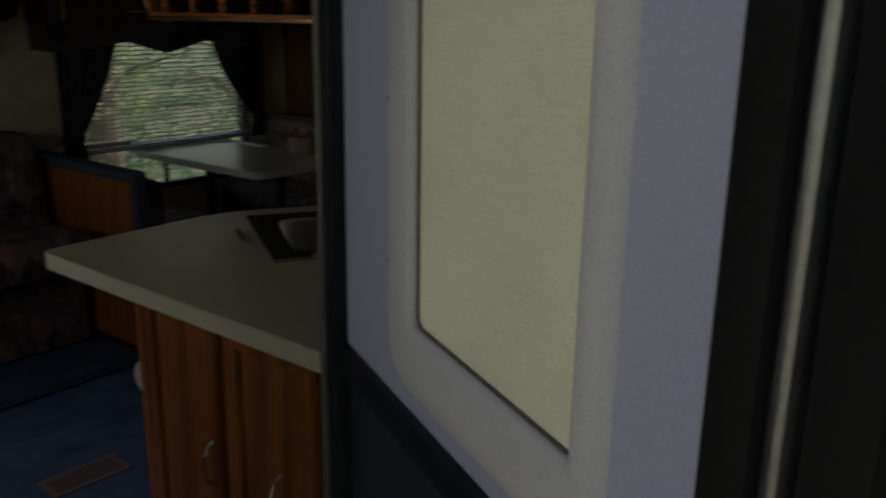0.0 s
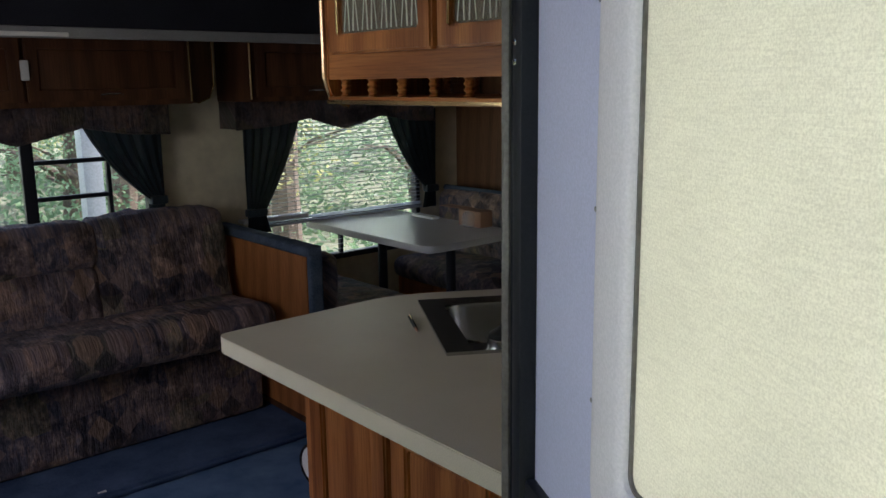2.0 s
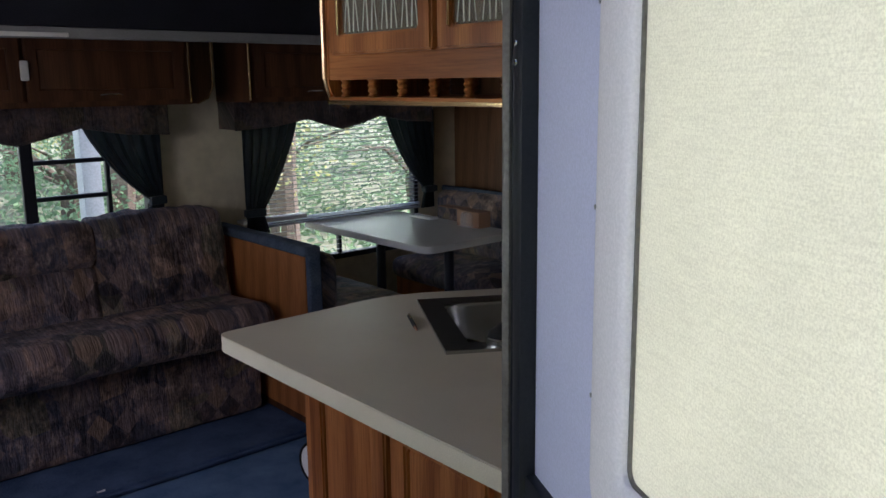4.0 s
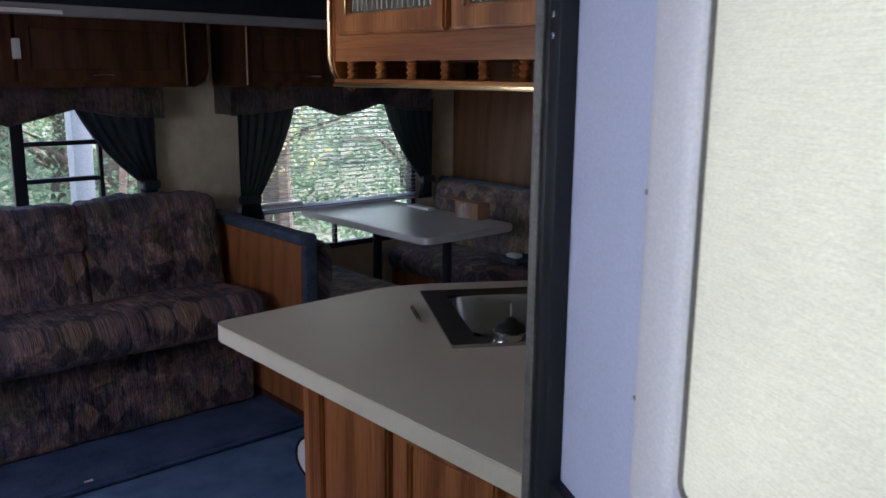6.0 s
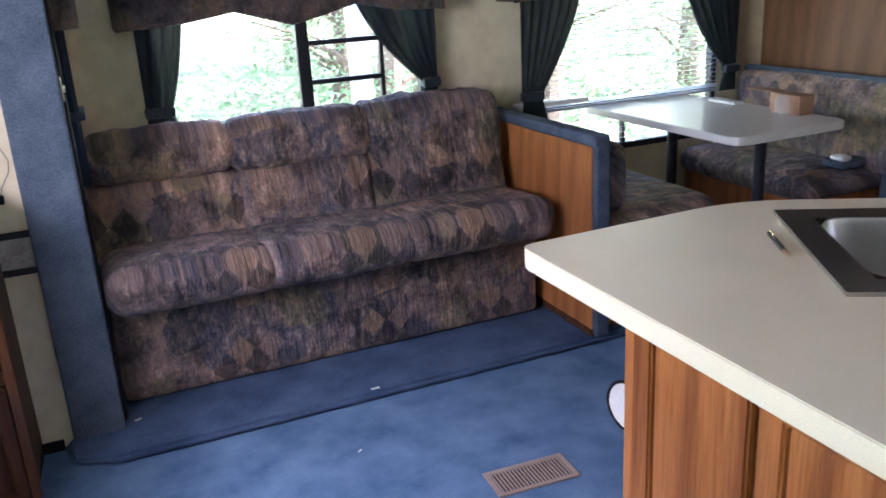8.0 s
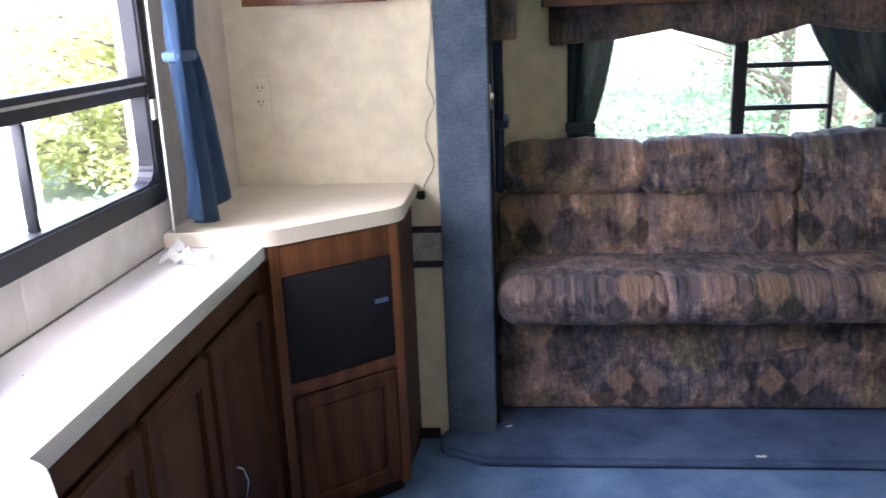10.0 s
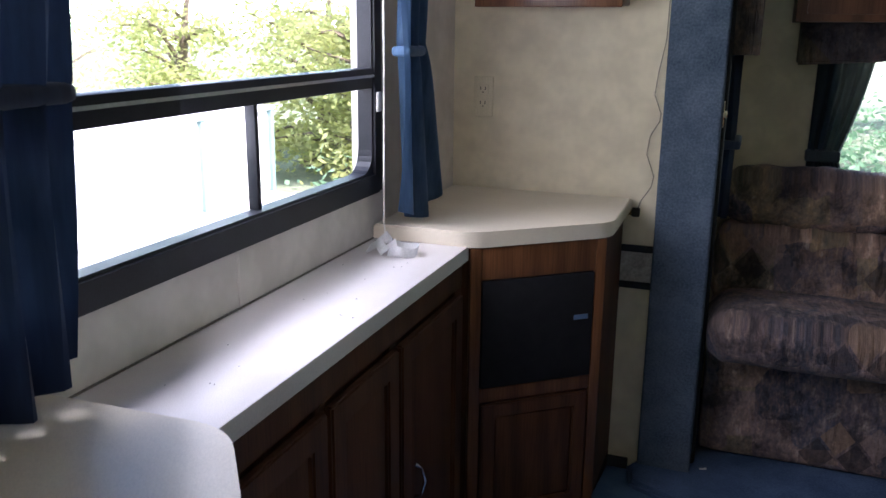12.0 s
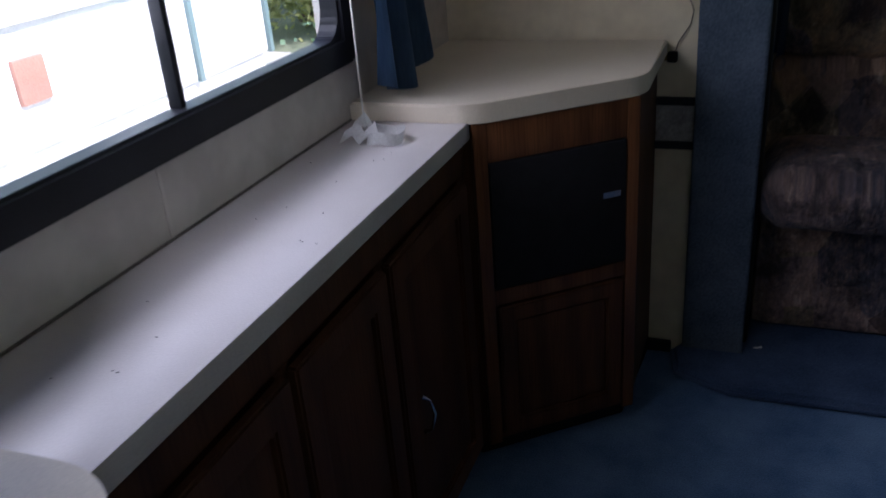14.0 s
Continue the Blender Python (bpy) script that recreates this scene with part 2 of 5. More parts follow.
def leaf_mat(name, c1, c2, glow=(0.25, 0.34, 0.08), share=0.45):
    m, n, l, p = mat_new(name)
    geo = n.new("ShaderNodeNewGeometry")
    col = ramp(n, l, geo.outputs["Random Per Island"], [(0.0, c1), (1.0, c2)])
    l.new(col, p.inputs["Base Color"])
    set_in(p, Roughness=0.45)
    tr = n.new("ShaderNodeBsdfTranslucent")
    l.new(mixc(n, l, 0.5, col, glow), tr.inputs["Color"])
    mx = n.new("ShaderNodeMixShader")
    mx.inputs[0].default_value = share
    l.new(p.outputs[0], mx.inputs[1])
    l.new(tr.outputs[0], mx.inputs[2])
    l.new(mx.outputs[0], n["Material Output"].inputs["Surface"])
    return m


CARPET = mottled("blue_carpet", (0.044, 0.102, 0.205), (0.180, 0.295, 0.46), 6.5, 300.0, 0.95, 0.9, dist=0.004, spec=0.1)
# Slide-out carpet: the shade round the sofa is put into a darker blue.
CARPET_SHADED = mottled("shaded_blue_carpet", (0.024, 0.048, 0.098), (0.105, 0.160, 0.27), 5.5, 300.0, 0.95, 0.9, dist=0.004, spec=0.1)
CARPET_DARK = mottled("blue_carpet_wrap", (0.040, 0.060, 0.088), (0.125, 0.160, 0.208), 11.0, 160.0, 0.95, 0.8, dist=0.004, spec=0.1)
WALLPAPER = mottled("cream_wallpaper", (0.60, 0.52, 0.36), (0.72, 0.64, 0.46), 2.2, 14.0, 0.65, 0.05)
CEIL = mottled("ceiling_panel", (0.62, 0.60, 0.54), (0.70, 0.68, 0.62), 3.0, 90.0, 0.7, 0.1)
DARKVINYL = mottled("dark_vinyl", (0.012, 0.013, 0.018), (0.022, 0.024, 0.032), 6.0, 200.0, 0.7, 0.2, spec=0.2)
BORDERM = mottled("grey_paper_border", (0.16, 0.16, 0.15), (0.48, 0.45, 0.40), 22.0, 120.0, 0.6, 0.05)
GREYTRIM = mottled("grey_trim", (0.20, 0.20, 0.20), (0.28, 0.28, 0.27), 8.0, 200.0, 0.5, 0.1)
LAMINATE = mottled("cream_laminate", (0.66, 0.585, 0.45), (0.75, 0.675, 0.535), 7.0, 500.0, 0.32, 0.03)
# Whiter copies of laminate and wallpaper, with the rear window's light in their colour.
PALE_LAM = mottled("pale_laminate", (0.64, 0.60, 0.575), (0.74, 0.70, 0.675), 7.0, 500.0, 0.32, 0.03)
REAR_PAPER = mottled("pale_rear_wallpaper", (0.58, 0.54, 0.49), (0.69, 0.65, 0.60), 2.2, 14.0, 0.65, 0.05)
TABLETOP = mottled("white_laminate", (0.60, 0.59, 0.56), (0.68, 0.67, 0.64), 8.0, 500.0, 0.28, 0.03)
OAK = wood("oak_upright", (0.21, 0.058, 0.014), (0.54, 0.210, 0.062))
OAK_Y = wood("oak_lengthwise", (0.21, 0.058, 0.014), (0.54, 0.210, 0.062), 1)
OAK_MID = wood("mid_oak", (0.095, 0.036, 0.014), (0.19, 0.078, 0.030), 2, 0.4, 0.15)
# Oak copy darkened so that the dim corners' shade sits in its colour.
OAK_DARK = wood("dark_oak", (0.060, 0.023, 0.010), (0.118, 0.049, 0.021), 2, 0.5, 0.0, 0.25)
# Panel brown is lowered to take in the shade at the dinette end.
OAK_WALL = wood("shaded_brown_panel", (0.105, 0.048, 0.021), (0.185, 0.088, 0.040), 2, 0.5, 0.0, 0.3)
OAK_RED = wood("red_brown_panel", (0.38, 0.135, 0.040), (0.56, 0.225, 0.072), 2, 0.45, 0.1)
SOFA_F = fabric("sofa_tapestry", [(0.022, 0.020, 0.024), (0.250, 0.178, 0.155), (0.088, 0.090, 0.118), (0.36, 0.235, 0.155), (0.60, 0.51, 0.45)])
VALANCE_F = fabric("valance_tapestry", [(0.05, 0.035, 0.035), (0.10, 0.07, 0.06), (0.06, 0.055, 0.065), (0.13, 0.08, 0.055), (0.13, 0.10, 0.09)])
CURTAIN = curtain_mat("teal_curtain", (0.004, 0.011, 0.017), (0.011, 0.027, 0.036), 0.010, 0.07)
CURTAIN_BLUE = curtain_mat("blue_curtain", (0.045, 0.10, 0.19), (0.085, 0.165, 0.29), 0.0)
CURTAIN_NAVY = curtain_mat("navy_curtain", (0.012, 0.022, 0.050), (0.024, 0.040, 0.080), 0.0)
BLACK = mottled("black_metal_frame", (0.010, 0.011, 0.015), (0.020, 0.021, 0.028), 10.0, 300.0, 0.45, 0.08, spec=0.25)
BEAD = mottled("worn_bead", (0.10, 0.085, 0.07), (0.20, 0.18, 0.16), 14.0, 160.0, 0.5, 0.2)
RUBBER = mottled("black_rubber", (0.010, 0.010, 0.010), (0.018, 0.018, 0.018), 10.0, 200.0, 0.7, 0.1, spec=0.2)
GRILLE = mottled("black_grille", (0.012, 0.012, 0.014), (0.020, 0.020, 0.022), 30.0, 600.0, 0.75, 0.5, spec=0.12)
STEEL = mottled("stainless_steel", (0.38, 0.38, 0.37), (0.50, 0.50, 0.49), 14.0, 300.0, 0.25, 0.03, 1.0)
CHROME = mottled("chrome", (0.75, 0.75, 0.75), (0.82, 0.82, 0.82), 20.0, 200.0, 0.15, 0.0, 1.0)
BRASS = mottled("brass", (0.70, 0.47, 0.24), (0.82, 0.60, 0.34), 20.0, 200.0, 0.22, 0.02, 1.0)
ALU = mottled("aluminium", (0.50, 0.50, 0.52), (0.60, 0.60, 0.62), 12.0, 200.0, 0.35, 0.05, 1.0)
SOCKET = mottled("cream_plastic", (0.60, 0.53, 0.37), (0.68, 0.60, 0.43), 20.0, 300.0, 0.45, 0.03)
WHITEPL = mottled("white_plastic", (0.70, 0.68, 0.62), (0.80, 0.78, 0.72), 20.0, 300.0, 0.4, 0.03)
DOORSKIN = mottled("white_door_skin", (0.57, 0.57, 0.74), (0.62, 0.62, 0.80), 4.0, 400.0, 0.5, 0.1)
DOORTRIM = mottled("beige_door_trim", (0.80, 0.745, 0.76), (0.83, 0.775, 0.79), 2.0, 400.0, 0.6, 0.03, spec=0.2)
DOORLOW = mottled("navy_door_skin", (0.018, 0.021, 0.036), (0.030, 0.034, 0.054), 6.0, 260.0, 0.5, 0.2)
FROST = frosted_mat("frosted_glass", (0.78, 0.79, 0.68))
PANE = pane_mat("window_glass")
ETCH = mottled("etched_lines", (0.72, 0.74, 0.66), (0.80, 0.82, 0.74), 20.0, 200.0, 0.6, 0.1)
CABGLASS = milky_mat("hazed_cabinet_glass", (0.30, 0.27, 0.20), 0.45, 0.15)
SLAT = mottled("blind_slat", (0.46, 0.50, 0.56), (0.54, 0.58, 0.64), 10.0, 200.0, 0.4, 0.03)
CARD = mottled("brown_cardboard", (0.28, 0.15, 0.085), (0.36, 0.20, 0.12), 12.0, 200.0, 0.8, 0.1)
PAPER = mottled("white_paper", (0.68, 0.68, 0.66), (0.78, 0.78, 0.76), 12.0, 200.0, 0.8, 0.1)
GREENPL = mottled("green_bottle", (0.05, 0.30, 0.20), (0.08, 0.40, 0.28), 12.0, 200.0, 0.2, 0.0)
PLASTICFILM = milky_mat("clear_film", (0.7, 0.7, 0.72), 0.72, 0.1)
VENT = mottled("brown_vent", (0.26, 0.19, 0.165), (0.38, 0.30, 0.26), 12.0, 200.0, 0.5, 0.1)
SIDING = mottled("outer_skin", (0.66, 0.66, 0.64), (0.74, 0.74, 0.72), 2.0, 100.0, 0.4, 0.05)
GROUND = mottled("ground_litter", (0.12, 0.145, 0.085), (0.27, 0.30, 0.20), 0.9, 14.0, 0.95, 0.8, dist=0.03)
PALE_PAD = mottled("blown_out_pad", (0.50, 0.49, 0.46), (0.68, 0.66, 0.62), 1.2, 30.0, 0.9, 0.6, dist=0.01)
BARK = mottled("bark", (0.10, 0.075, 0.055), (0.22, 0.17, 0.13), 5.0, 40.0, 0.9, 0.8, dist=0.02)
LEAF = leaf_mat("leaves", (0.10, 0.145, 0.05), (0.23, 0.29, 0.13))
# LEAF_G carries woodland shade in its green, LEAF_Y sunlight in its paler tone.
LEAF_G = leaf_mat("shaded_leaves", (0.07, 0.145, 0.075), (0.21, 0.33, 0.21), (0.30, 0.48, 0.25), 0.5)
LEAF_Y = leaf_mat("sunlit_leaves", (0.24, 0.26, 0.08), (0.50, 0.50, 0.24), (0.62, 0.66, 0.26), 0.58)
# The backdrop gives off light, so gaps between the trees look bright.
FARGLOW, fn, fl, fp = mat_new("far_glow")
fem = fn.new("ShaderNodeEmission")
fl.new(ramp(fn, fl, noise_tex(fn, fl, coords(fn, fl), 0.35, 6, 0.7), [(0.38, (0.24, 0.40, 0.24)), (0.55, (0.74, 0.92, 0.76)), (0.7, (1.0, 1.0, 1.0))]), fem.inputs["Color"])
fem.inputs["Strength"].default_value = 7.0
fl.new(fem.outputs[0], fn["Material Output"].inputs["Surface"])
POSTM = mottled("grey_post", (0.22, 0.25, 0.28), (0.30, 0.33, 0.36), 4.0, 60.0, 0.6, 0.1)
WHITEPAINT = mottled("white_paint", (0.72, 0.72, 0.72), (0.80, 0.80, 0.80), 2.0, 90.0, 0.4, 0.05)
TEALPAINT = mottled("teal_paint", (0.16, 0.24, 0.25), (0.20, 0.29, 0.30), 4.0, 90.0, 0.4, 0.05)
REDPAINT = mottled("red_lens", (0.42, 0.22, 0.17), (0.50, 0.27, 0.21), 4.0, 90.0, 0.3, 0.05)


# ---- building helpers ----
BASE = {}


def thing(name, base, label, category, group="", kind=""):
    ob = new(name)
    ob.empty_display_size = 0.1
    ob.location = base
    BASE[ob.name] = Vector(base)
    return tagged(ob, label, category, group, kind)


def finish(name, bm, material, base, smooth):
    if material.name.endswith("tapestry") and "cloth" not in bm.verts.layers.float_vector:
        lay = bm.verts.layers.float_vector.new("cloth")
        for v in bm.verts:
            v[lay] = (v.co.x, 0.0, v.co.z - v.co.y)
    bmesh.ops.recalc_face_normals(bm, faces=bm.faces)
    for v in bm.verts:
        v.co -= base
    me = bpy.data.meshes.new(name)
    bm.to_mesh(me)
    bm.free()
    me.materials.append(material)
    if smooth:
        for p in me.polygons:
            p.use_smooth = True
        me.set_sharp_from_angle(angle=radians(38))
    return new(name, me)


def part(name, bm, material, parent, label="", smooth=True):
    """One mesh under a thing or a part; the bmesh is in world metres."""
    ob = finish(name, bm, material, BASE[parent.name], smooth)
    ob.parent = parent
    BASE[ob.name] = BASE[parent.name]
    if label:
        ob["label"] = label
    return ob


def solo(name, bm, material, base, label="", category="", group="", kind="", smooth=True):
    ob = finish(name, bm, material, Vector(base), smooth)
    ob.location = base
    BASE[ob.name] = Vector(base)
    return tagged(ob, label, category, group, kind)


def structure(name, bm, material, label=""):
    return solo(name, bm, material, (0, 0, 0), label, kind="structure", smooth=False)


def box(x0, x1, y0, y1, z0, z1, bev=0.0, bm=None, seg=2, m=None):
    bm = bm or bmesh.new()
    r = bmesh.ops.create_cube(bm, size=1)
    vs = r["verts"]
    for v in vs:
        v.co = ((x0 + x1) / 2 + v.co.x * (x1 - x0), (y0 + y1) / 2 + v.co.y * (y1 - y0), (z0 + z1) / 2 + v.co.z * (z1 - z0))
    if bev:
        es = {e for v in vs for e in v.link_edges}
        r2 = bmesh.ops.bevel(bm, geom=list(es), offset=bev, segments=seg, affect='EDGES', profile=0.6)
        vs = list({v for f in r2["faces"] for v in f.verts} | {v for v in vs if v.is_valid})
    if m:
        for v in {w for u in vs for f in u.link_faces for w in f.verts}:
            v.co = m @ v.co
    return bm


def prism(points, z0, z1, bev=0.0, bm=None, seg=2, rounds=None):
    """An upright prism on a plan outline; rounds: corner index to radius."""
    out = []
    n = len(points)
    for i, p in enumerate(points):
        r = (rounds or {}).get(i, 0)
        a, b, c = Vector(points[i - 1]), Vector(p), Vector(points[(i + 1) % n])
        if not r:
            out.append(b)
            continue
        u, w = (a - b).normalized(), (c - b).normalized()
        for k in range(7):
            t = k / 6
            q0, q1 = b + u * r, b + w * r
            out.append(q0 * (1 - t) ** 2 + b * 2 * t * (1 - t) + q1 * t * t)
    bm = bm or bmesh.new()
    lo = [bm.verts.new((p.x, p.y, z0)) for p in out]
    hi = [bm.verts.new((p.x, p.y, z1)) for p in out]
    f1 = bm.faces.new(list(reversed(lo)))
    f2 = bm.faces.new(hi)
    for i in range(len(out)):
        j = (i + 1) % len(out)
        bm.faces.new((lo[i], lo[j], hi[j], hi[i]))
    if bev:
        es = list(f1.edges) + list(f2.edges)
        bmesh.ops.bevel(bm, geom=es, offset=bev, segments=seg, affect='EDGES')
    return bm


def tube(points, radius, sides=8, bm=None, radii=None):
    """A round bar along points."""
    bm = bm or bmesh.new()
    pts = [Vector(p) for p in points]
    rings = []
    for i, p in enumerate(pts):
        d = (pts[min(i + 1, len(pts) - 1)] - pts[max(i - 1, 0)]).normalized()
        u = d.cross(Vector((0.3, 0.5, 0.81))).normalized()
        w = d.cross(u)
        r = radii[i] if radii else radius
        rings.append([bm.verts.new(p + (u * math.cos(2 * math.pi * k / sides) + w * math.sin(2 * math.pi * k / sides)) * r) for k in range(sides)])
    for a, b in zip(rings, rings[1:]):
        for k in range(sides):
            j = (k + 1) % sides
            bm.faces.new((a[k], a[j], b[j], b[k]))
    bm.faces.new(rings[0])
    bm.faces.new(list(reversed(rings[-1])))
    return bm


def lathe(profile, centre, sides=16, bm=None, axis=2):
    """A turned shape from (radius, height) pairs."""
    bm = bm or bmesh.new()
    rings = []
    for r, h in profile:
        rings.append([bm.verts.new((centre[0] + r * math.cos(2 * math.pi * k / sides), centre[1] + r * math.sin(2 * math.pi * k / sides), centre[2] + h)) for k in range(sides)])
    for a, b in zip(rings, rings[1:]):
        for k in range(sides):
            j = (k + 1) % sides
            bm.faces.new((a[k], a[j], b[j], b[k]))
    bm.faces.new(rings[0])
    bm.faces.new(list(reversed(rings[-1])))
    return bm


def cushion(x0, x1, y0, y1, z0, z1, r=0.05, puff=0.02, seed=0, wrinkle=0.004, shear=0.0, cuts=13, turned=False, gather=0.0):
    """A soft, rounded, slightly wrinkled block."""
    bm = bmesh.new()
    bmesh.ops.create_cube(bm, size=2)
    bmesh.ops.subdivide_edges(bm, edges=bm.edges[:], cuts=cuts, use_grid_fill=True)
    c = Vector(((x0 + x1) / 2, (y0 + y1) / 2, (z0 + z1) / 2))
    h = Vector(((x1 - x0) / 2, (y1 - y0) / 2, (z1 - z0) / 2))
    lay = bm.verts.layers.float_vector.new("cloth")
    for v in bm.verts:
        q = Vector((math.sin(v.co.x * 1.25) / math.sin(1.25), math.sin(v.co.y * 1.25) / math.sin(1.25), math.sin(v.co.z * 1.25) / math.sin(1.25)))
        p = Vector((q.x * h.x, q.y * h.y, q.z * h.z))
        core = Vector([max(-(a - r), min(a - r, b)) for a, b in zip(h, p)])
        d = (p - core)
        if d.length > 1e-6:
            p = core + d.normalized() * r
        g = [1 - (b / a) ** 2 for a, b in zip(h, p)]
        nx = max(range(3), key=lambda i: abs(p[i]) / h[i])
        o = [i for i in range(3) if i != nx]
        p[nx] += math.copysign(puff * g[o[0]] * g[o[1]], p[nx])
        w = noise.noise(Vector((p.x * 22 + seed, p.y * 22, p.z * 6))) * wrinkle + noise.noise(Vector((p.x * 7, p.y * 7 + seed, p.z * 5))) * wrinkle
        w += noise.noise(Vector((p.x * 38 + 0.3 * math.sin(p.z * 20) + seed * 3, 0.0, p.z * 5))) * gather * (1 - abs(p.z / (h.z + puff)) ** 4)
        p += p.normalized() * w
        v[lay] = (c.y + p.y + 0.37 * seed, 0.0, c.z + p.z + p.x) if turned else (c.x + p.x + 0.37 * seed, 0.0, c.z + p.z - p.y)
        p.y += shear * (p.z + h.z)
        v.co = c + p
    return bm


def ring_frame(a0, a1, b0, b1, fw, d0, d1, place, bev=0.003, inner=None):
    """A closed rectangular frame, fw wide, from depth d0 to d1; place turns (a, b, d) into a point."""
    bm = bmesh.new()
    i0, i1, j0, j1 = inner or (a0 + fw, a1 - fw, b0 + fw, b1 - fw)
    loops = [((a0, b0), (a1, b0), (a1, b1), (a0, b1)), ((i0, j0), (i1, j0), (i1, j1), (i0, j1))]
    v = [[[bm.verts.new(place(a, b, d)) for a, b in lp] for lp in loops] for d in (d0, d1)]
    for i in range(4):
        j = (i + 1) % 4
        bm.faces.new((v[0][0][i], v[0][0][j], v[0][1][j], v[0][1][i]))
        bm.faces.new((v[1][0][i], v[1][0][j], v[1][1][j], v[1][1][i]))
        for k in (0, 1):
            bm.faces.new((v[0][k][i], v[0][k][j], v[1][k][j], v[1][k][i]))
    bmesh.ops.recalc_face_normals(bm, faces=bm.faces)
    if bev:
        bmesh.ops.bevel(bm, geom=[e for e in bm.edges if len(e.link_faces) == 2 and e.calc_face_angle(0) > 0.5], offset=bev, segments=2, affect='EDGES')
    return bm


def at_yz(a, b, d):
    return (d, a, b)


def at_xz(a, b, d):
    return (a, d, b)


def wall_with_openings(axis, a0, a1, t0, t1, z0, z1, holes):
    """A wall along x or y, a0..a1, of thickness t0..t1, with rectangular holes (u0, u1, w0, w1)."""
    bm = bmesh.new()
    us = sorted({a0, a1, *[h[0] for h in holes], *[h[1] for h in holes]})
    for u0, u1 in zip(us, us[1:]):
        spans = sorted([(h[2], h[3]) for h in holes if h[0] <= u0 + 1e-6 and h[1] >= u1 - 1e-6])
        z = z0
        for s0, s1 in spans + [(z1, z1)]:
            if s0 - z > 1e-4:
                if axis == 'x':
                    box(u0, u1, t0, t1, z, s0, bm=bm)
                else:
                    box(t0, t1, u0, u1, z, s0, bm=bm)
            z = s1
    bmesh.ops.remove_doubles(bm, verts=bm.verts, dist=1e-5)
    return bm


def slab_poly_yz(points, x0, x1, bm=None):
    """A flat piece cut to an outline in y and z."""
    bm = bm or bmesh.new()
    a = [bm.verts.new((x0, y, z)) for y, z in points]
    b = [bm.verts.new((x1, y, z)) for y, z in points]
    bm.faces.new(a)
    bm.faces.new(list(reversed(b)))
    for i in range(len(points)):
        j = (i + 1) % len(points)
        bm.faces.new((a[i], b[i], b[j], a[j]))
    return bm


def slab_poly_xz(points, y0, y1, bm=None):
    """A flat piece cut to an outline in x and z."""
    bm = bm or bmesh.new()
    a = [bm.verts.new((x, y0, z)) for x, z in points]
    b = [bm.verts.new((x, y1, z)) for x, z in points]
    bm.faces.new(a)
    bm.faces.new(list(reversed(b)))
    for i in range(len(points)):
        j = (i + 1) % len(points)
        bm.faces.new((a[i], b[i], b[j], a[j]))
    return bm


# ---- the shell of the trailer ----
FAR, BACK, REAR, DOORW, CEILZ, SLIDEZ = 2.43, 3.05, -0.66, 0.09, 1.98, 1.575
bm = box(-0.72, 4.4, -0.02, 2.49, -0.12, 0.0)
structure("floor", bm, CARPET, "blue carpet floor")
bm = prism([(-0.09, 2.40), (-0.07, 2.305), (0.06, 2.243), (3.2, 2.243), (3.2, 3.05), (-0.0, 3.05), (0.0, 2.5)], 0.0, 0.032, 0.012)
structure("slide_floor", bm, CARPET_SHADED, "raised blue carpet floor of the slide-out")
structure("wall_rear", wall_with_openings('y', -0.02, 2.49, REAR - 0.06, REAR, 0, CEILZ, [(0.66, 1.88, 0.925, 1.62)]), REAR_PAPER)
structure("wall_far", wall_with_openings('x', REAR, 4.4, FAR, FAR + 0.06, 0, CEILZ, [(-0.02, 3.2, 0, SLIDEZ)]), WALLPAPER)
structure("wall_door_side", wall_with_openings('x', REAR, 4.4, -0.02, DOORW, -0.12, CEILZ, [(-0.06, 0.616, 0.0, 1.86)]), WALLPAPER)
structure("wall_front", box(4.34, 4.40, -0.02, 2.49, 0, CEILZ), WALLPAPER)
structure("ceiling", box(REAR - 0.06, 4.4, -0.02, 2.49, CEILZ, CEILZ + 0.06), CEIL)
W1, W2 = (0.37, 1.42, 0.80, 1.27), (1.85, 2.88, 0.50, 1.27)
structure("wall_slide_back", wall_with_openings('x', 0.0, 3.26, BACK, BACK + 0.05, 0.0, SLIDEZ, [W1, W2]), WALLPAPER)
structure("wall_slide_left", box(0.0, 0.05, 2.49, BACK, 0.032, SLIDEZ), WALLPAPER)
structure("wall_slide_right", box(3.15, 3.2, 2.245, BACK, 0.032, SLIDEZ), OAK_WALL)
structure("ceiling_slide", box(0.0, 3.26, 2.49, BACK + 0.05, SLIDEZ, SLIDEZ + 0.05), CEIL)
structure("header", box(-0.02, 3.2, FAR - 0.03, FAR - 0.002, SLIDEZ - 0.008, CEILZ), DARKVINYL, "dark header over the slide-out opening")
structure("trim", box(-0.02, 3.2, FAR - 0.045, FAR - 0.003, SLIDEZ - 0.045, SLIDEZ - 0.01, 0.006), GREYTRIM, "grey trim strip under the header")
structure("trim_bar", box(0.60, 0.92, FAR - 0.06, FAR - 0.046, 1.533, 1.547, 0.004), WHITEPL, "pale bar under the header")
structure("baseboard", box(-0.62, -0.09, FAR - 0.012, FAR - 0.001, 0.0, 0.035, 0.004), DARKVINYL)

# ---- ground and woods ----
ground = bmesh.new()
bmesh.ops.create_grid(ground, x_segments=80, y_segments=80, size=90)
for v in ground.verts:
    d = math.hypot(v.co.x, v.co.y)
    v.co.z = -0.62 + (noise.noise(v.co * 0.15) * 0.5 + max(0, d - 14) * 0.035) * min(1, max(0, (d - 6) / 8))
structure("ground", ground, GROUND, "green weedy forest ground")
# Pale pad added for blown-out ground; it also bounces light into the rear window.
pad = bmesh.new()
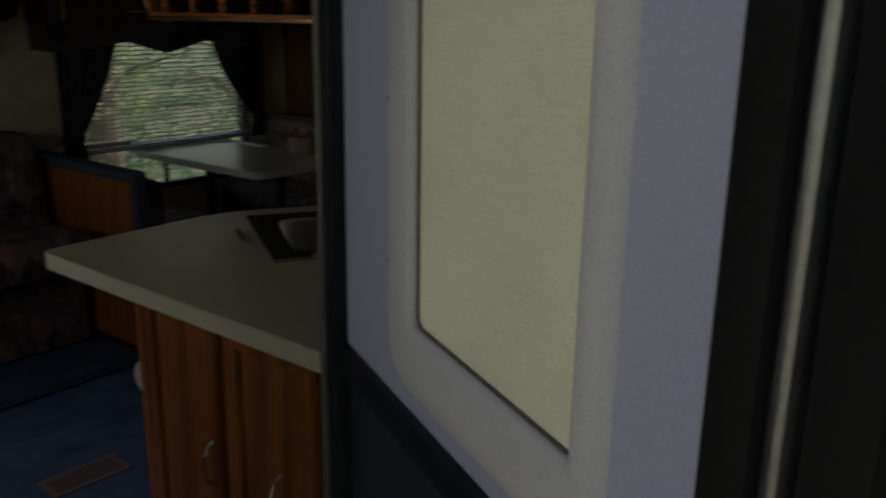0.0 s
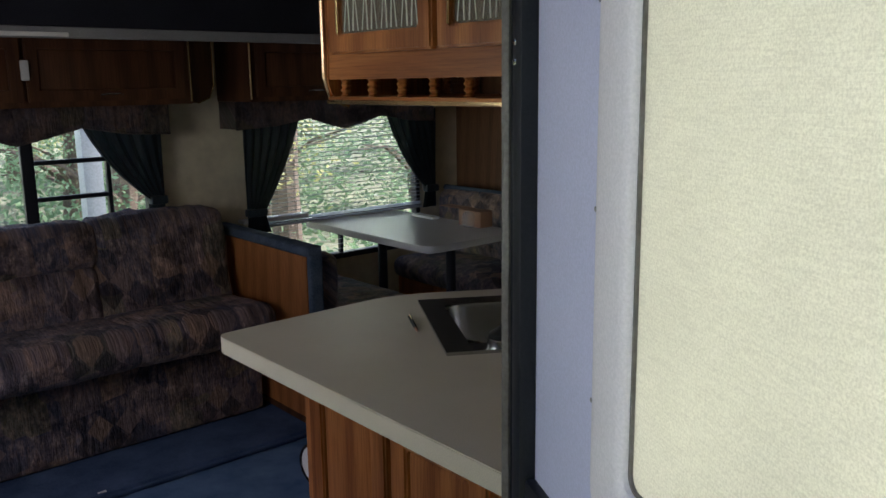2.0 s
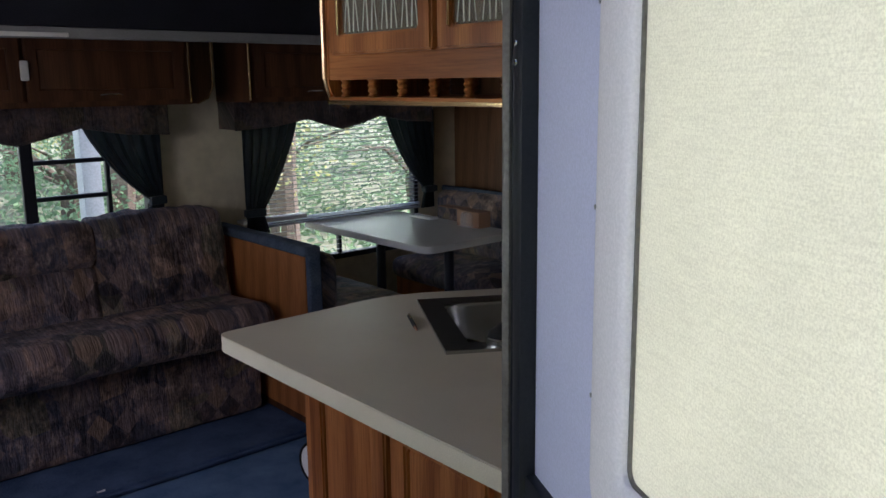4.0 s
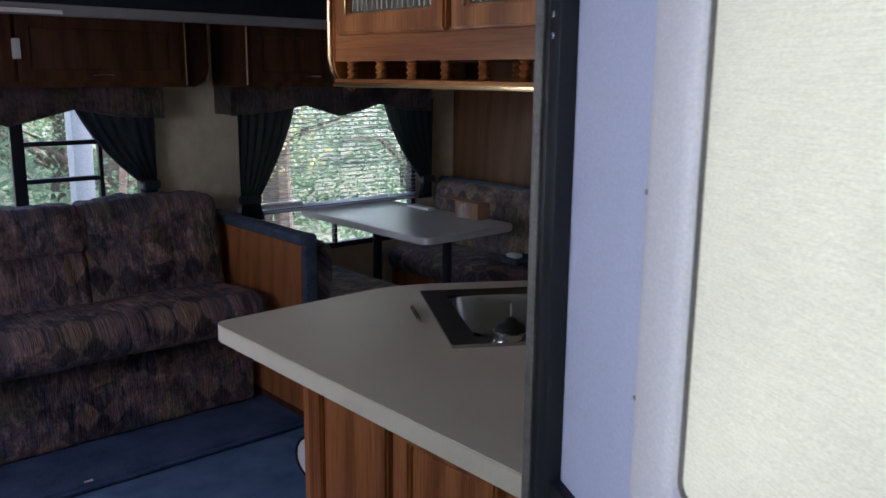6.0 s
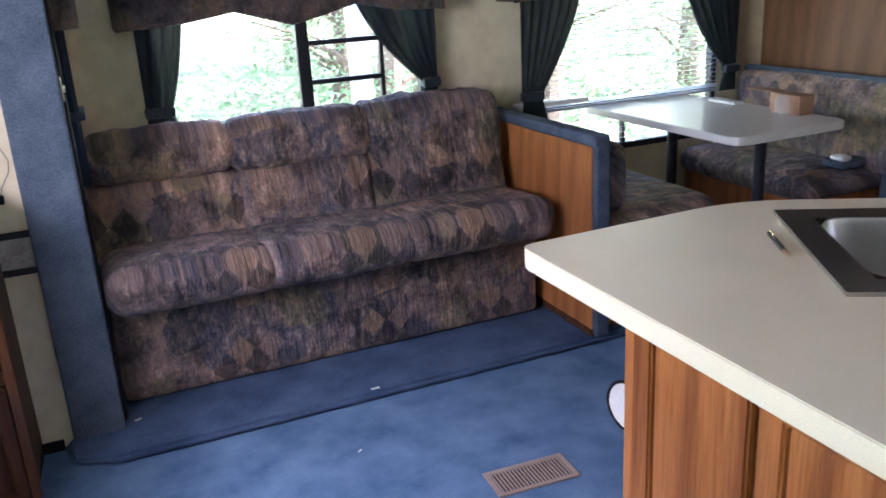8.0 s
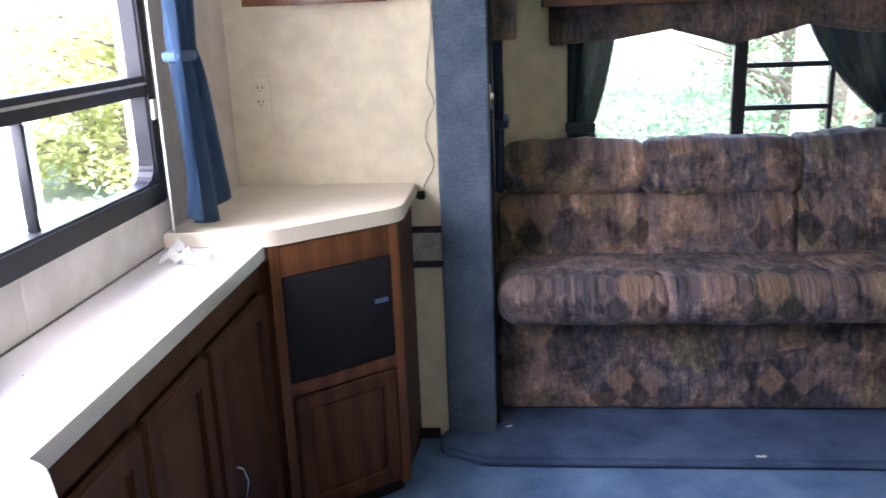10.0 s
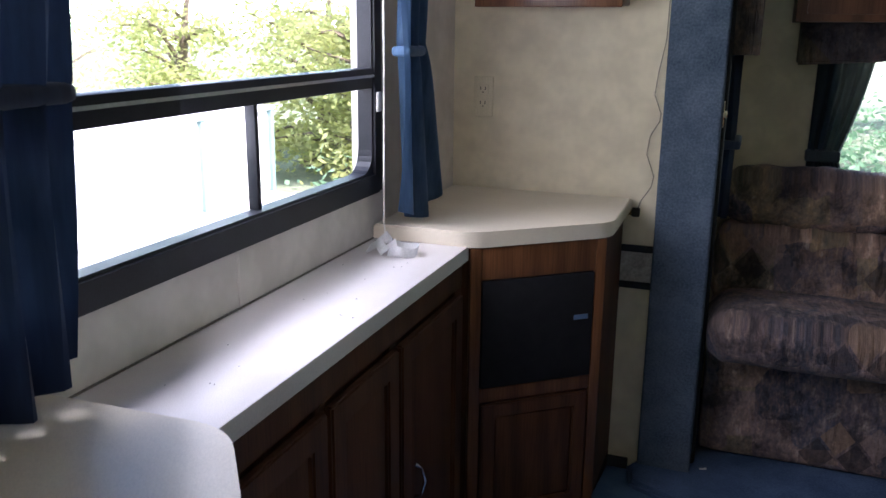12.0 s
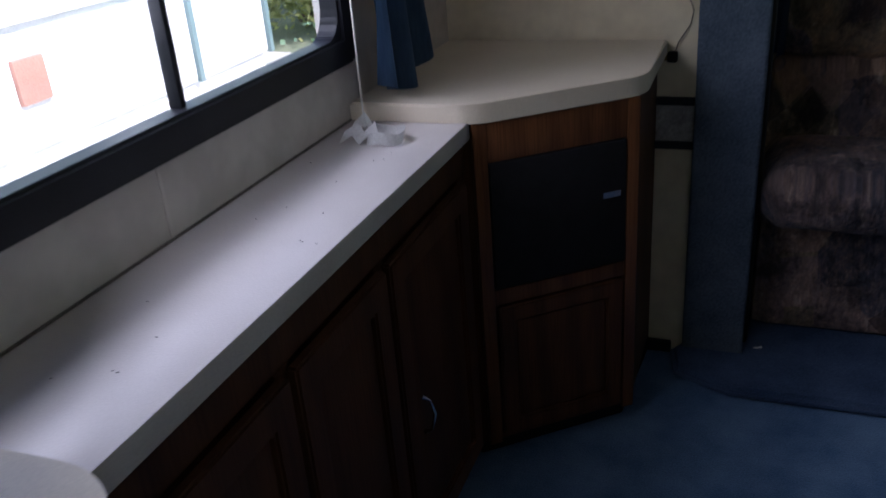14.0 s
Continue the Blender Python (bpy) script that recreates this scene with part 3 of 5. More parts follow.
bmesh.ops.create_grid(pad, x_segments=40, y_segments=60, size=0.5)
for v in pad.verts:
    x, y = -4.2 + v.co.x * 6.4, 4.0 + v.co.y * 9.0
    v.co = Vector((x, y, -0.585 + 0.012 * noise.noise(Vector((x, y, 0)) * 2.0)))
structure("pavement", pad, PALE_PAD, "pale pad added for the blown-out white ground behind the trailer")


def tree_meshes(seed, height, leaf_n, spread, leaf=1.0):
    rnd = random.Random(seed)
    wood_bm = bmesh.new()
    pts, p = [], Vector((0, 0, -0.3))
    for i in range(9):
        pts.append(p.copy())
        p = p + Vector((rnd.uniform(-.10, .10), rnd.uniform(-.10, .10), height / 8))
    tube(pts, 0.1, 9, wood_bm, [0.15 * (1 - i / 9.5) + 0.015 for i in range(9)])
    tips = []
    for k in range(20):
        t = rnd.uniform(0.12, 1.0)
        b = pts[int(t * 8)]
        a = rnd.uniform(0, 6.28)
        ln = spread * rnd.uniform(0.4, 1.0) * (1.15 - 0.5 * t)
        e = b + Vector((math.cos(a) * ln, math.sin(a) * ln, ln * rnd.uniform(0.0, 0.7)))
        mid = b.lerp(e, 0.5) + Vector((0, 0, 0.12 * ln))
        tube([b, mid, e], 0.03, 5, wood_bm, [0.045, 0.028, 0.008])
        tips += [(b.lerp(e, q), ln) for q in (0.45, 0.7, 0.9, 1.0)]
    verts, faces = [], []
    for k in range(leaf_n):
        c, ln = rnd.choice(tips)
        q = c + Vector((rnd.gauss(0, .32), rnd.gauss(0, .32), rnd.gauss(0, .22))) * max(0.6, ln * 0.7)
        s = rnd.uniform(0.04, 0.085) * leaf
        u = Vector((rnd.gauss(0, 1), rnd.gauss(0, 1), rnd.gauss(0, .5))).normalized()
        w = u.cross(Vector((rnd.gauss(0, 1), rnd.gauss(0, 1), rnd.gauss(0, 1)))).normalized()
        i = len(verts)
        verts += [q - u * s, q + w * s * .45, q + u * s, q - w * s * .45]
        faces.append((i, i + 1, i + 2, i + 3))
    leaves = bpy.data.meshes.new("crown")
    leaves.from_pydata([tuple(v) for v in verts], [], faces)
    return wood_bm, leaves


def plant_tree(seed, height, n, spread, material, pos, name="tree", label="slender leafy tree of the woods, also added unseen to block sky light", group="trees of the woods", leaf=1.0):
    wb, leaves = tree_meshes(seed, height, n, spread, leaf)
    t = thing(name, (0, 0, 0), label, name, group)
    part("trunk", wb, BARK, t)
    leaves.materials.append(material)
    cr = new("crown", leaves)
    cr.parent = t
    t.location = pos
    return t


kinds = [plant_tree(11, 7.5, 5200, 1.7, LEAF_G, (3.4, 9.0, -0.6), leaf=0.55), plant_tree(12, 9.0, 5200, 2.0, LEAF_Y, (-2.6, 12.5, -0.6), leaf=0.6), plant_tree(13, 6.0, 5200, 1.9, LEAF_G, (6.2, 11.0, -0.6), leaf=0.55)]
# Unseen trees added beyond the entry door to hold back sky light.
blocking_tree = plant_tree(14, 8.0, 14000, 2.6, LEAF, (0.5, -6.5, -0.6))
for q, (x, y) in enumerate(((-3.0, -5.8), (-6.5, -6.5), (3.8, -7.0), (-1.2, -9.0), (-5.0, -10.0), (2.4, -10.5), (-9.5, -5.0), (6.5, -9.0), (-8.0, -9.5), (1.8, -5.2), (-1.4, -5.0), (-4.6, -4.8), (4.4, -5.6))):
    copy_thing(blocking_tree, pose(x, y, -0.6, 0, 0, q * 67))
bush = plant_tree(15, 2.6, 6500, 1.4, LEAF_Y, (-4.7, 9.9, -0.6), "bush", "sunlit yellow-green bush beside the pale yard", "bushes by the yard", 0.75)
for x, y, r in ((-5.9, 10.8, 80), (-3.7, 9.8, 200), (-7.6, 10.2, 130), (-4.9, 11.8, 290)):
    copy_thing(bush, pose(x, y, -0.6, 0, 0, r))
rt = random.Random(5)
spots = [(7.0, 16.5), (5.0, 8.2), (8.5, 10.0), (1.0, 21.0), (-2.5, 18.0), (7.5, 14.0), (11.0, 13.0), (4.2, 17.0), (-3.5, 14.0), (10.5, 18.0), (14.0, 16.0), (0.0, 19.0), (6.5, 20.0),
         (-21.0, 10.0), (-23.0, 15.5), (-24.0, 5.0), (-18.0, 19.0), (4.0, 13.0), (5.0, 12.0), (6.0, 16.0),
         # unseen past the door, added for light and reflections
         (-5.0, -13.0), (2.0, -15.0), (8.0, -13.0), (-11.0, -9.0), (14.0, -7.0)]
for i, (x, y) in enumerate(spots):
    s = rt.uniform(0.8, 1.2)
    tr = copy_thing(kinds[1 if x < -10 else i % 3], pose(x, y, -0.6, 0, 0, rt.uniform(0, 360)))
    tr.scale = (s, s, s)

def undergrowth(count, xs, ys, tall, material, label):
    verts, faces = [], []
    for k in range(count):
        x, y = rt.uniform(*xs), rt.uniform(*ys)
        z = -0.6 + abs(rt.gauss(0, tall)) * (0.5 + noise.noise(Vector((x * .6, y * .6, 0))))
        q, s = Vector((x, y, z)), rt.uniform(0.035, 0.085)
        u = Vector((rt.gauss(0, 1), rt.gauss(0, 1), rt.gauss(0, .7))).normalized()
        w = u.cross(Vector((rt.gauss(0, 1), rt.gauss(0, 1), rt.gauss(0, 1)))).normalized()
        i = len(verts)
        verts += [tuple(q - u * s), tuple(q + w * s * .4), tuple(q + u * s), tuple(q - w * s * .4)]
        faces.append((i, i + 1, i + 2, i + 3))
    me = bpy.data.meshes.new("undergrowth")
    me.from_pydata(verts, [], faces)
    me.materials.append(material)
    tagged(new("undergrowth", me), label, "undergrowth", kind="stuff")


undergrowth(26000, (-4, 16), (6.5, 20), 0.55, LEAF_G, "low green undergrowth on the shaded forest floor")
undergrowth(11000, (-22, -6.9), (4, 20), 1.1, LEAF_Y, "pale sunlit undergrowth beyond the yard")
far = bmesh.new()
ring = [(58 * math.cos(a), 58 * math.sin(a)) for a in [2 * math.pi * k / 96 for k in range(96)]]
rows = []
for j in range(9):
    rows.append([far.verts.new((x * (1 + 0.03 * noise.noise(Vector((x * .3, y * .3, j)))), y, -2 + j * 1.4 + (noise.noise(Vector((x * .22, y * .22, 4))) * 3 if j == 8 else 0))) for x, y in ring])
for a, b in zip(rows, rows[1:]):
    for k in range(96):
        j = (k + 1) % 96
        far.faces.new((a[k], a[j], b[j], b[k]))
structure("backdrop", far, FARGLOW, "pale glowing ring standing in for bright distance behind the woods")

post = thing("wooden_post", (2.1, 6.0, -0.6), "grey-blue square post outside the window", "post")
part("shaft", box(2.03, 2.17, 5.93, 6.07, -0.7, 2.6, 0.01), POSTM, post)
part("cap", box(2.0, 2.2, 5.9, 6.1, 2.6, 2.65, 0.01), POSTM, post)

trailer = thing("utility_trailer", (-5.6, 5.2, -0.62), "white enclosed utility trailer parked on the clearing", "trailer")
part("body", box(-6.6, -4.7, 2.0, 7.96, -0.45, 0.42, 0.05), WHITEPAINT, trailer)
part("roof", box(-6.65, -4.65, 1.95, 8.0, 0.42, 0.47, 0.02), WHITEPAINT, trailer)
for yy in (6.70, 7.92):
    part("edge_trim", box(-4.71, -4.66, yy, yy + 0.06, -0.45, 0.419, 0.008), TEALPAINT, trailer, "teal edge strip")
# Strong light on the panel is put into its colour as a paler red.
part("tail_light", box(-4.71, -4.66, 4.72, 5.0, -0.12, 0.2, 0.02), REDPAINT, trailer, "red panel paled as by overexposure")
part("skirt", box(-6.5, -4.75, 2.1, 7.9, -0.66, -0.45), WHITEPAINT, trailer)

# ---- entry door, open outwards ----
DOORM = Matrix.Translation((0.578, 0.020, 0)) @ Matrix.Rotation(radians(-117), 4, 'Z')


def dbox(s0, s1, d0, d1, z0, z1, bev=0.0, bm=None):
    """A box in the door's own frame: s along the leaf from the hinge, d through it (0 is the inner face)."""
    return box(s0, s1, d0, d1, z0, z1, bev, bm, 2, DOORM)


door = thing("door_1", (0.578, 0.02, 0.0), "open white entry door with a frosted window", "door", kind="structure")


def on_leaf(a, b, d):
    return DOORM @ Vector((a, d, b))


def rounded_rect(a0, a1, b0, b1, r, k=7):
    out = []
    for ca, cb, q in ((a1 - r, b1 - r, 0), (a0 + r, b1 - r, 90), (a0 + r, b0 + r, 180), (a1 - r, b0 + r, 270)):
        out += [(ca + r * math.cos(radians(q + 90 * i / k)), cb + r * math.sin(radians(q + 90 * i / k))) for i in range(k + 1)]
    return out


def moulding(a0, a1, b0, b1, r, profile, narrow=1.0):
    """A moulded ring round a window: profile of (inset, depth) pairs from outside to inside; narrow: share of the inset at a1."""
    bm = bmesh.new()
    rings = [[bm.verts.new(on_leaf(a, b, d)) for a, b in rounded_rect(a0 + i, a1 - i * narrow, b0 + i, b1 - i, max(0.006, r - i * 0.55))] for i, d in profile]
    for p, q in zip(rings, rings[1:]):
        for k in range(len(p)):
            j = (k + 1) % len(p)
            bm.faces.new((p[k], p[j], q[j], q[k]))
    return bm


ring_bm = ring_frame(0.0, 0.555, 1.007, 1.85, 0.1, 0.0, 0.028, on_leaf, 0.0, (0.190, 0.458, 1.074, 1.632))
part("door_skin", ring_bm, DOORSKIN, door, "white textured inner skin")
part("lower_panel", dbox(0.0, 0.555, 0.002, 0.028, 0.02, 0.972), DOORLOW, door, "dark lower panel")
part("cross_rail", dbox(-0.005, 0.555, -0.010, 0.028, 0.972, 1.007, 0.005), BLACK, door, "black cross rail")
trim_bm = moulding(0.130, 0.476, 1.026, 1.690, 0.045, ((0.0, 0.0015), (0.001, -0.001), (0.006, -0.0035), (0.014, -0.0075), (0.024, -0.0100), (0.044, -0.0112), (0.060, -0.0112), (0.066, -0.0098), (0.0695, -0.0068), (0.0705, -0.002), (0.0705, 0.006)), 0.40)
trim_ob = part("window_trim", trim_bm, DOORTRIM, door, "beige moulded window surround")
part("glazing_gasket", moulding(0.1995, 0.4490, 1.0955, 1.6205, 0.012, ((0.0, -0.0025), (0.0012, -0.0042), (0.0030, -0.0040), (0.0036, 0.0))), BEAD, door, "dark glazing gasket")
part("frosted_pane", dbox(0.194, 0.456, -0.0015, 0.004, 1.080, 1.628), FROST, door, "yellowish frosted glass")


def trim_screw(sv, zv):
    sc = lathe([(0.0004, -0.002), (0.0019, -0.002), (0.0019, 0.0012), (0.0004, 0.0018)], (0, 0, 0), 10)
    for v in sc.verts:
        v.co = DOORM @ (Vector((sv, -0.0068 - v.co.z, zv)) + Vector((v.co.x, 0, v.co.y)))
    part("screw", sc, GREYTRIM, trim_ob)


for k in range(5):
    trim_screw(0.1435, 1.141 + 0.145 * k)
    trim_screw(0.4640, 1.141 + 0.145 * k)
for sv in (0.245, 0.325):
    trim_screw(sv, 1.0455)
part("hinge_gasket", dbox(-0.026, -0.001, -0.016, 0.03, 0.02, 1.85, 0.006), BLACK, door, "black hinge-side gasket")
part("edge_gasket", dbox(0.557, 0.588, -0.014, 0.028, 0.02, 1.85, 0.006), RUBBER, door, "black rubber seal")
part("edge_strip", dbox(0.590, 0.602, -0.010, 0.030, 0.02, 1.85, 0.007), ALU, door, "aluminium edge strip")
part("outer_seal", dbox(0.604, 0.640, -0.004, 0.030, 0.02, 1.85, 0.006), RUBBER, door)
part("outer_skin", dbox(0.0, 0.170, 0.0285, 0.034, 0.02, 1.85), SIDING, door)
part("outer_skin", dbox(0.462, 0.640, 0.0305, 0.036, 0.02, 1.85), SIDING, door)
jb = bmesh.new()
box(0.603, 0.617, -0.03, DOORW - 0.004, 0.0, 1.86, 0.004, jb)
box(-0.062, -0.046, -0.03, DOORW + 0.012, 0.0, 1.86, 0.004, jb)
box(-0.046, 0.603, -0.03, DOORW + 0.012, 1.846, 1.86, 0.0, jb)
jamb = solo("door_frame", jb, BLACK, (0.6, 0.03, 0.0), "black metal entry door frame", kind="structure")
part("edge_bead", box(0.600, 0.608, DOORW - 0.012, DOORW - 0.001, 0.0, 1.84, 0.003), BEAD, jamb, "worn metal bead")

# ---- kitchen: worktop, base cabinet, sink, upper cabinet ----
U, Vv = Vector((0.857, -0.515)), Vector((-0.515, -0.857))
ctop = [(0.722, DOORW + 0.003), (0.722, 1.010), (1.17, 1.025), (1.856, 0.608), (1.856, DOORW + 0.003)]
sink0 = Vector((1.164, 0.929))


def sp(u, v):
    q = sink0 + U * u + Vv * v
    return (q.x, q.y)


# worktop with the cut-out for the sink, as a ring of prisms round the hole
hole = [sp(0.02, 0.02), sp(0.60, 0.02), sp(0.60, 0.36), sp(0.02, 0.36)]
bmo = prism(ctop, 0.864, 0.896, 0, None, 2, {1: 0.028, 2: 0.10})
top_loop = [Vector(v.co) for v in next(f for f in bmo.faces if len(f.verts) > 4 and f.calc_center_median().z > 0.885).verts]
bmo.free()


def poly_with_hole(outer_pts, hole_pts, z0, z1):
    bm = bmesh.new()
    for z in (z0, z1):
        es = []
        for loop in (outer_pts, hole_pts):
            vs = [bm.verts.new((p[0], p[1], z)) for p in loop]
            es += [bm.edges.new((vs[i], vs[(i + 1) % len(vs)])) for i in range(len(vs))]
        bmesh.ops.triangle_fill(bm, edges=es, use_beauty=True)
    bm.verts.ensure_lookup_table()
    n1, n2 = len(outer_pts), len(hole_pts)
    off = n1 + n2
    for s, n in ((0, n1), (n1, n2)):
        for i in range(n):
            j = (i + 1) % n
            bm.faces.new((bm.verts[s + i], bm.verts[s + j], bm.verts[off + s + j], bm.verts[off + s + i]))
    return bm


wtop = thing("worktop", (1.2, 0.5, 0.864), "cream laminate kitchen worktop with a rounded corner", "worktop")
part("surface", poly_with_hole([(p.x, p.y) for p in top_loop], hole, 0.864, 0.896), LAMINATE, wtop, "", False)
part("edge_band", box(0.7200, 0.7218, DOORW + 0.003, 0.98, 0.8645, 0.8945, 0.0006), LAMINATE, wtop, "cream laminate edge band")
part("edge_band", box(0.752, 1.06, 1.0125, 1.0145, 0.8645, 0.8945, 0.0006, None, 2, Matrix.Translation((0.752, 1.0135, 0)) @ Matrix.Rotation(math.atan2(0.015, 0.448), 4, 'Z') @ Matrix.Translation((-0.752, -1.0135, 0))), LAMINATE, wtop, "cream laminate edge band")

base = thing("base_cabinet", (1.2, 0.45, 0.0), "varnished oak kitchen base cabinet on blue carpet", "cabinet")
part("body", prism([(0.868, DOORW + 0.003), (0.868, 0.905), (1.16, 0.965), (1.80, 0.58), (1.80, DOORW + 0.003)], 0.06, 0.74), OAK, base)
part("upper_body", poly_with_hole([(0.868, DOORW + 0.003), (0.868, 0.905), (1.16, 0.965), (1.80, 0.58), (1.80, DOORW + 0.003)], [sp(0.015, 0.03), sp(0.605, 0.03), sp(0.605, 0.365), sp(0.015, 0.365)], 0.7402, 0.8625), OAK, base, "", False)
part("plinth", prism([(0.92, DOORW + 0.003), (0.92, 0.86), (1.16, 0.90), (1.75, 0.52), (1.75, DOORW + 0.003)], 0.0, 0.06), RUBBER, base)
for a in ((0.862, 0.912), (0.598, 0.628), (0.335, 0.368)):
    part("stile", box(0.855, 0.869, a[0], a[1], 0.07, 0.862, 0.003), OAK, base)
part("top_rail", box(0.855, 0.868, DOORW + 0.003, 0.862, 0.825, 0.8615, 0.003), OAK_Y, base)


def panel_door_x(parent, x, y0, y1, z0, z1, material, out=-1, handle=None, matp=None):
    """A raised-panel door facing along -x (out=-1)."""
    t = 0.018
    fw = 0.045
    bm = ring_frame(y0, y1, z0, z1, fw, x - t, x, at_yz, 0.004)
    d = part("door", bm, material, parent)
    part("panel", box(x - 0.012 if out < 0 else x + 0.002, x - 0.002 if out < 0 else x + 0.012, y0 + fw + 0.002, y1 - fw - 0.002, z0 + fw + 0.002, z1 - fw - 0.002, 0.007), matp or material, d)
    if handle:
        hy, hz = handle
        pts = [(x - t - 0.001, hy, hz + 0.045), (x - t - 0.018, hy, hz + 0.035), (x - t - 0.024, hy + 0.004, hz), (x - t - 0.018, hy, hz - 0.035), (x - t - 0.001, hy, hz - 0.045)]
        part("handle", tube(pts, 0.003, 8, None, [0.0055, 0.0022, 0.0034, 0.0022, 0.0055]), CHROME, d, "chrome wavy pull handle")
    return d


panel_door_x(base, 0.855, 0.620, 0.868, 0.10, 0.835, OAK, -1, (0.645, 0.515))
panel_door_x(base, 0.855, 0.360, 0.606, 0.10, 0.815, OAK, -1, (0.452, 0.515))

sink = thing("kitchen_sink", (1.3, 0.65, 0.90), "double-bowl stainless steel sink set in the worktop", "sink")


def sbox(u0, u1, v0, v1, z0, z1, bm=None, bev=0.0):
    m = Matrix.Translation((sink0.x, sink0.y, 0)) @ Matrix(((U.x, Vv.x, 0, 0), (U.y, Vv.y, 0, 0), (0, 0, 1, 0), (0, 0, 0, 1)))
    return box(u0, u1, v0, v1, z0, z1, bev, bm, 2, m)


rim = bmesh.new()
for a in ((0.0, 0.62, 0.0, 0.05), (0.0, 0.62, 0.335, 0.38), (0.0, 0.05, 0.05, 0.335), (0.57, 0.62, 0.05, 0.335), (0.295, 0.325, 0.05, 0.335)):
    sbox(a[0], a[1], a[2], a[3], 0.8962, 0.9025, rim)
part("rim", rim, STEEL, sink, "flat steel rim")


def bowl(u0, u1):
    bm = bmesh.new()
    rings = []
    cx, cy, hx, hy = (u0 + u1) / 2, 0.1925, (u1 - u0) / 2, 0.1425
    for k, (s, z) in enumerate(((1.0, 0.901), (0.99, 0.892), (0.93, 0.80), (0.80, 0.765), (0.2, 0.762))):
        ring = []
        for q in range(32):
            a = 2 * math.pi * q / 32
            ca, sa = math.cos(a), math.sin(a)
            e = 0.42 if k < 2 else 0.5
            x = cx + hx * s * math.copysign(abs(ca) ** e, ca)
            y = cy + hy * s * math.copysign(abs(sa) ** e, sa)
            p = sp(x, y)
            ring.append(bm.verts.new((p[0], p[1], z)))
        rings.append(ring)
    for a, b in zip(rings, rings[1:]):
        for q in range(32):
            j = (q + 1) % 32
            bm.faces.new((a[q], a[j], b[j], b[q]))
    bm.faces.new(rings[-1])
    return bm


part("bowl", bowl(0.045, 0.30), STEEL, sink)
part("bowl", bowl(0.32, 0.575), STEEL, sink)
stp = sp(0.112, 0.349)
stopper = thing("sink_stopper", (stp[0], stp[1], 0.9025), "black rubber sink stopper with a steel pin on the rim", "sink stopper")
part("cup", lathe([(0.002, 0), (0.03, 0), (0.032, 0.012), (0.03, 0.014), (0.002, 0.0141)], (stp[0], stp[1], 0.9025), 20), STEEL, stopper)
part("rubber_disc", lathe([(0.002, 0.0145), (0.028, 0.0145), (0.026, 0.022), (0.012, 0.03), (0.008, 0.036), (0.002, 0.0361)], (stp[0], stp[1], 0.9025), 20), RUBBER, stopper)
part("pin", tube([(stp[0], stp[1], 0.942), (stp[0], stp[1], 0.965)], 0.002, 6), CHROME, stopper)
cp = sp(0.27, 0.352)
cup = thing("white_cup", (cp[0], cp[1], 0.9025), "small white plastic cup on the sink rim", "cup")
part("cup_body", lathe([(0.002, 0), (0.024, 0), (0.03, 0.045), (0.028, 0.045), (0.023, 0.006), (0.002, 0.006)], (cp[0], cp[1], 0.9025), 20), WHITEPL, cup)
p1, p2 = Vector((1.072, 0.842, 0.9)), Vector((1.018, 0.748, 0.9))
pen = thing("pen", tuple(p1.lerp(p2, .5)), "dark slim pen lying on the worktop", "pen")
part("barrel", tube([p1, p1.lerp(p2, .8)], 0.0038, 8), RUBBER, pen)
part("tip", tube([p1.lerp(p2, .8), p2], 0.003, 8, None, [0.0038, 0.0012]), CARD, pen)
part("clip", tube([p1 + Vector((0, 0, 0.0045)), p1.lerp(p2, .35) + Vector((0, 0, 0.0045))], 0.0012, 6), BRASS, pen)

upper = thing("upper_cabinet", (1.1, 0.5, 1.335), "varnished oak hanging cabinet with glass doors and spindle rail", "cabinet")
X0, X1 = 0.945, 1.25
ub = bmesh.new()
box(X0 + 0.002, X0 + 0.02, 0.868, 0.917, 1.4375, CEILZ - 0.002, 0, ub)
box(X0 + 0.002, X0 + 0.02, 0.56, 0.60, 1.4375, CEILZ - 0.002, 0, ub)
box(X0 + 0.002, X0 + 0.02, 0.24, 0.285, 1.4375, CEILZ - 0.002, 0, ub)
box(X0 + 0.002, X0 + 0.02, DOORW + 0.003, 0.917, 1.384, 1.437, 0, ub)
part("face_frame", ub, OAK_Y, upper)
part("carcass", box(X0 + 0.03, X1, DOORW + 0.003, 0.905, 1.386, 1.404), OAK_Y, upper, "bottom board")
part("back", box(X1 - 0.012, X1, DOORW + 0.003, 0.905, 1.425, CEILZ - 0.002), OAK, upper)
arc = [(X0, CEILZ - 0.002), (X0, 1.385)] + [(X0 + 0.05 - 0.05 * math.cos(a), 1.385 - 0.05 * math.sin(a)) for a in [radians(q) for q in range(15, 91, 15)]] + [(X1 - 0.05, 1.335)] + [(X1 - 0.05 + 0.05 * math.sin(a), 1.385 - 0.05 * math.cos(a)) for a in [radians(q) for q in range(15, 91, 15)]] + [(X1, CEILZ - 0.002)]
part("end_panel", slab_poly_xz(arc, 0.918, 0.936), OAK, upper)
part("end_brass", tube([(X0 - 0.003, 0.927, CEILZ - 0.01), (X0 - 0.003, 0.927, 1.39), (X0 + 0.012, 0.927, 1.348), (X0 + 0.05, 0.927, 1.332)], 0.0055, 8), BRASS, upper, "polished brass edge")
part("spindle_shelf", box(X0 - 0.002, X1 - 0.01, DOORW + 0.003, 0.916, 1.338, 1.352, 0.003), OAK_Y, upper)
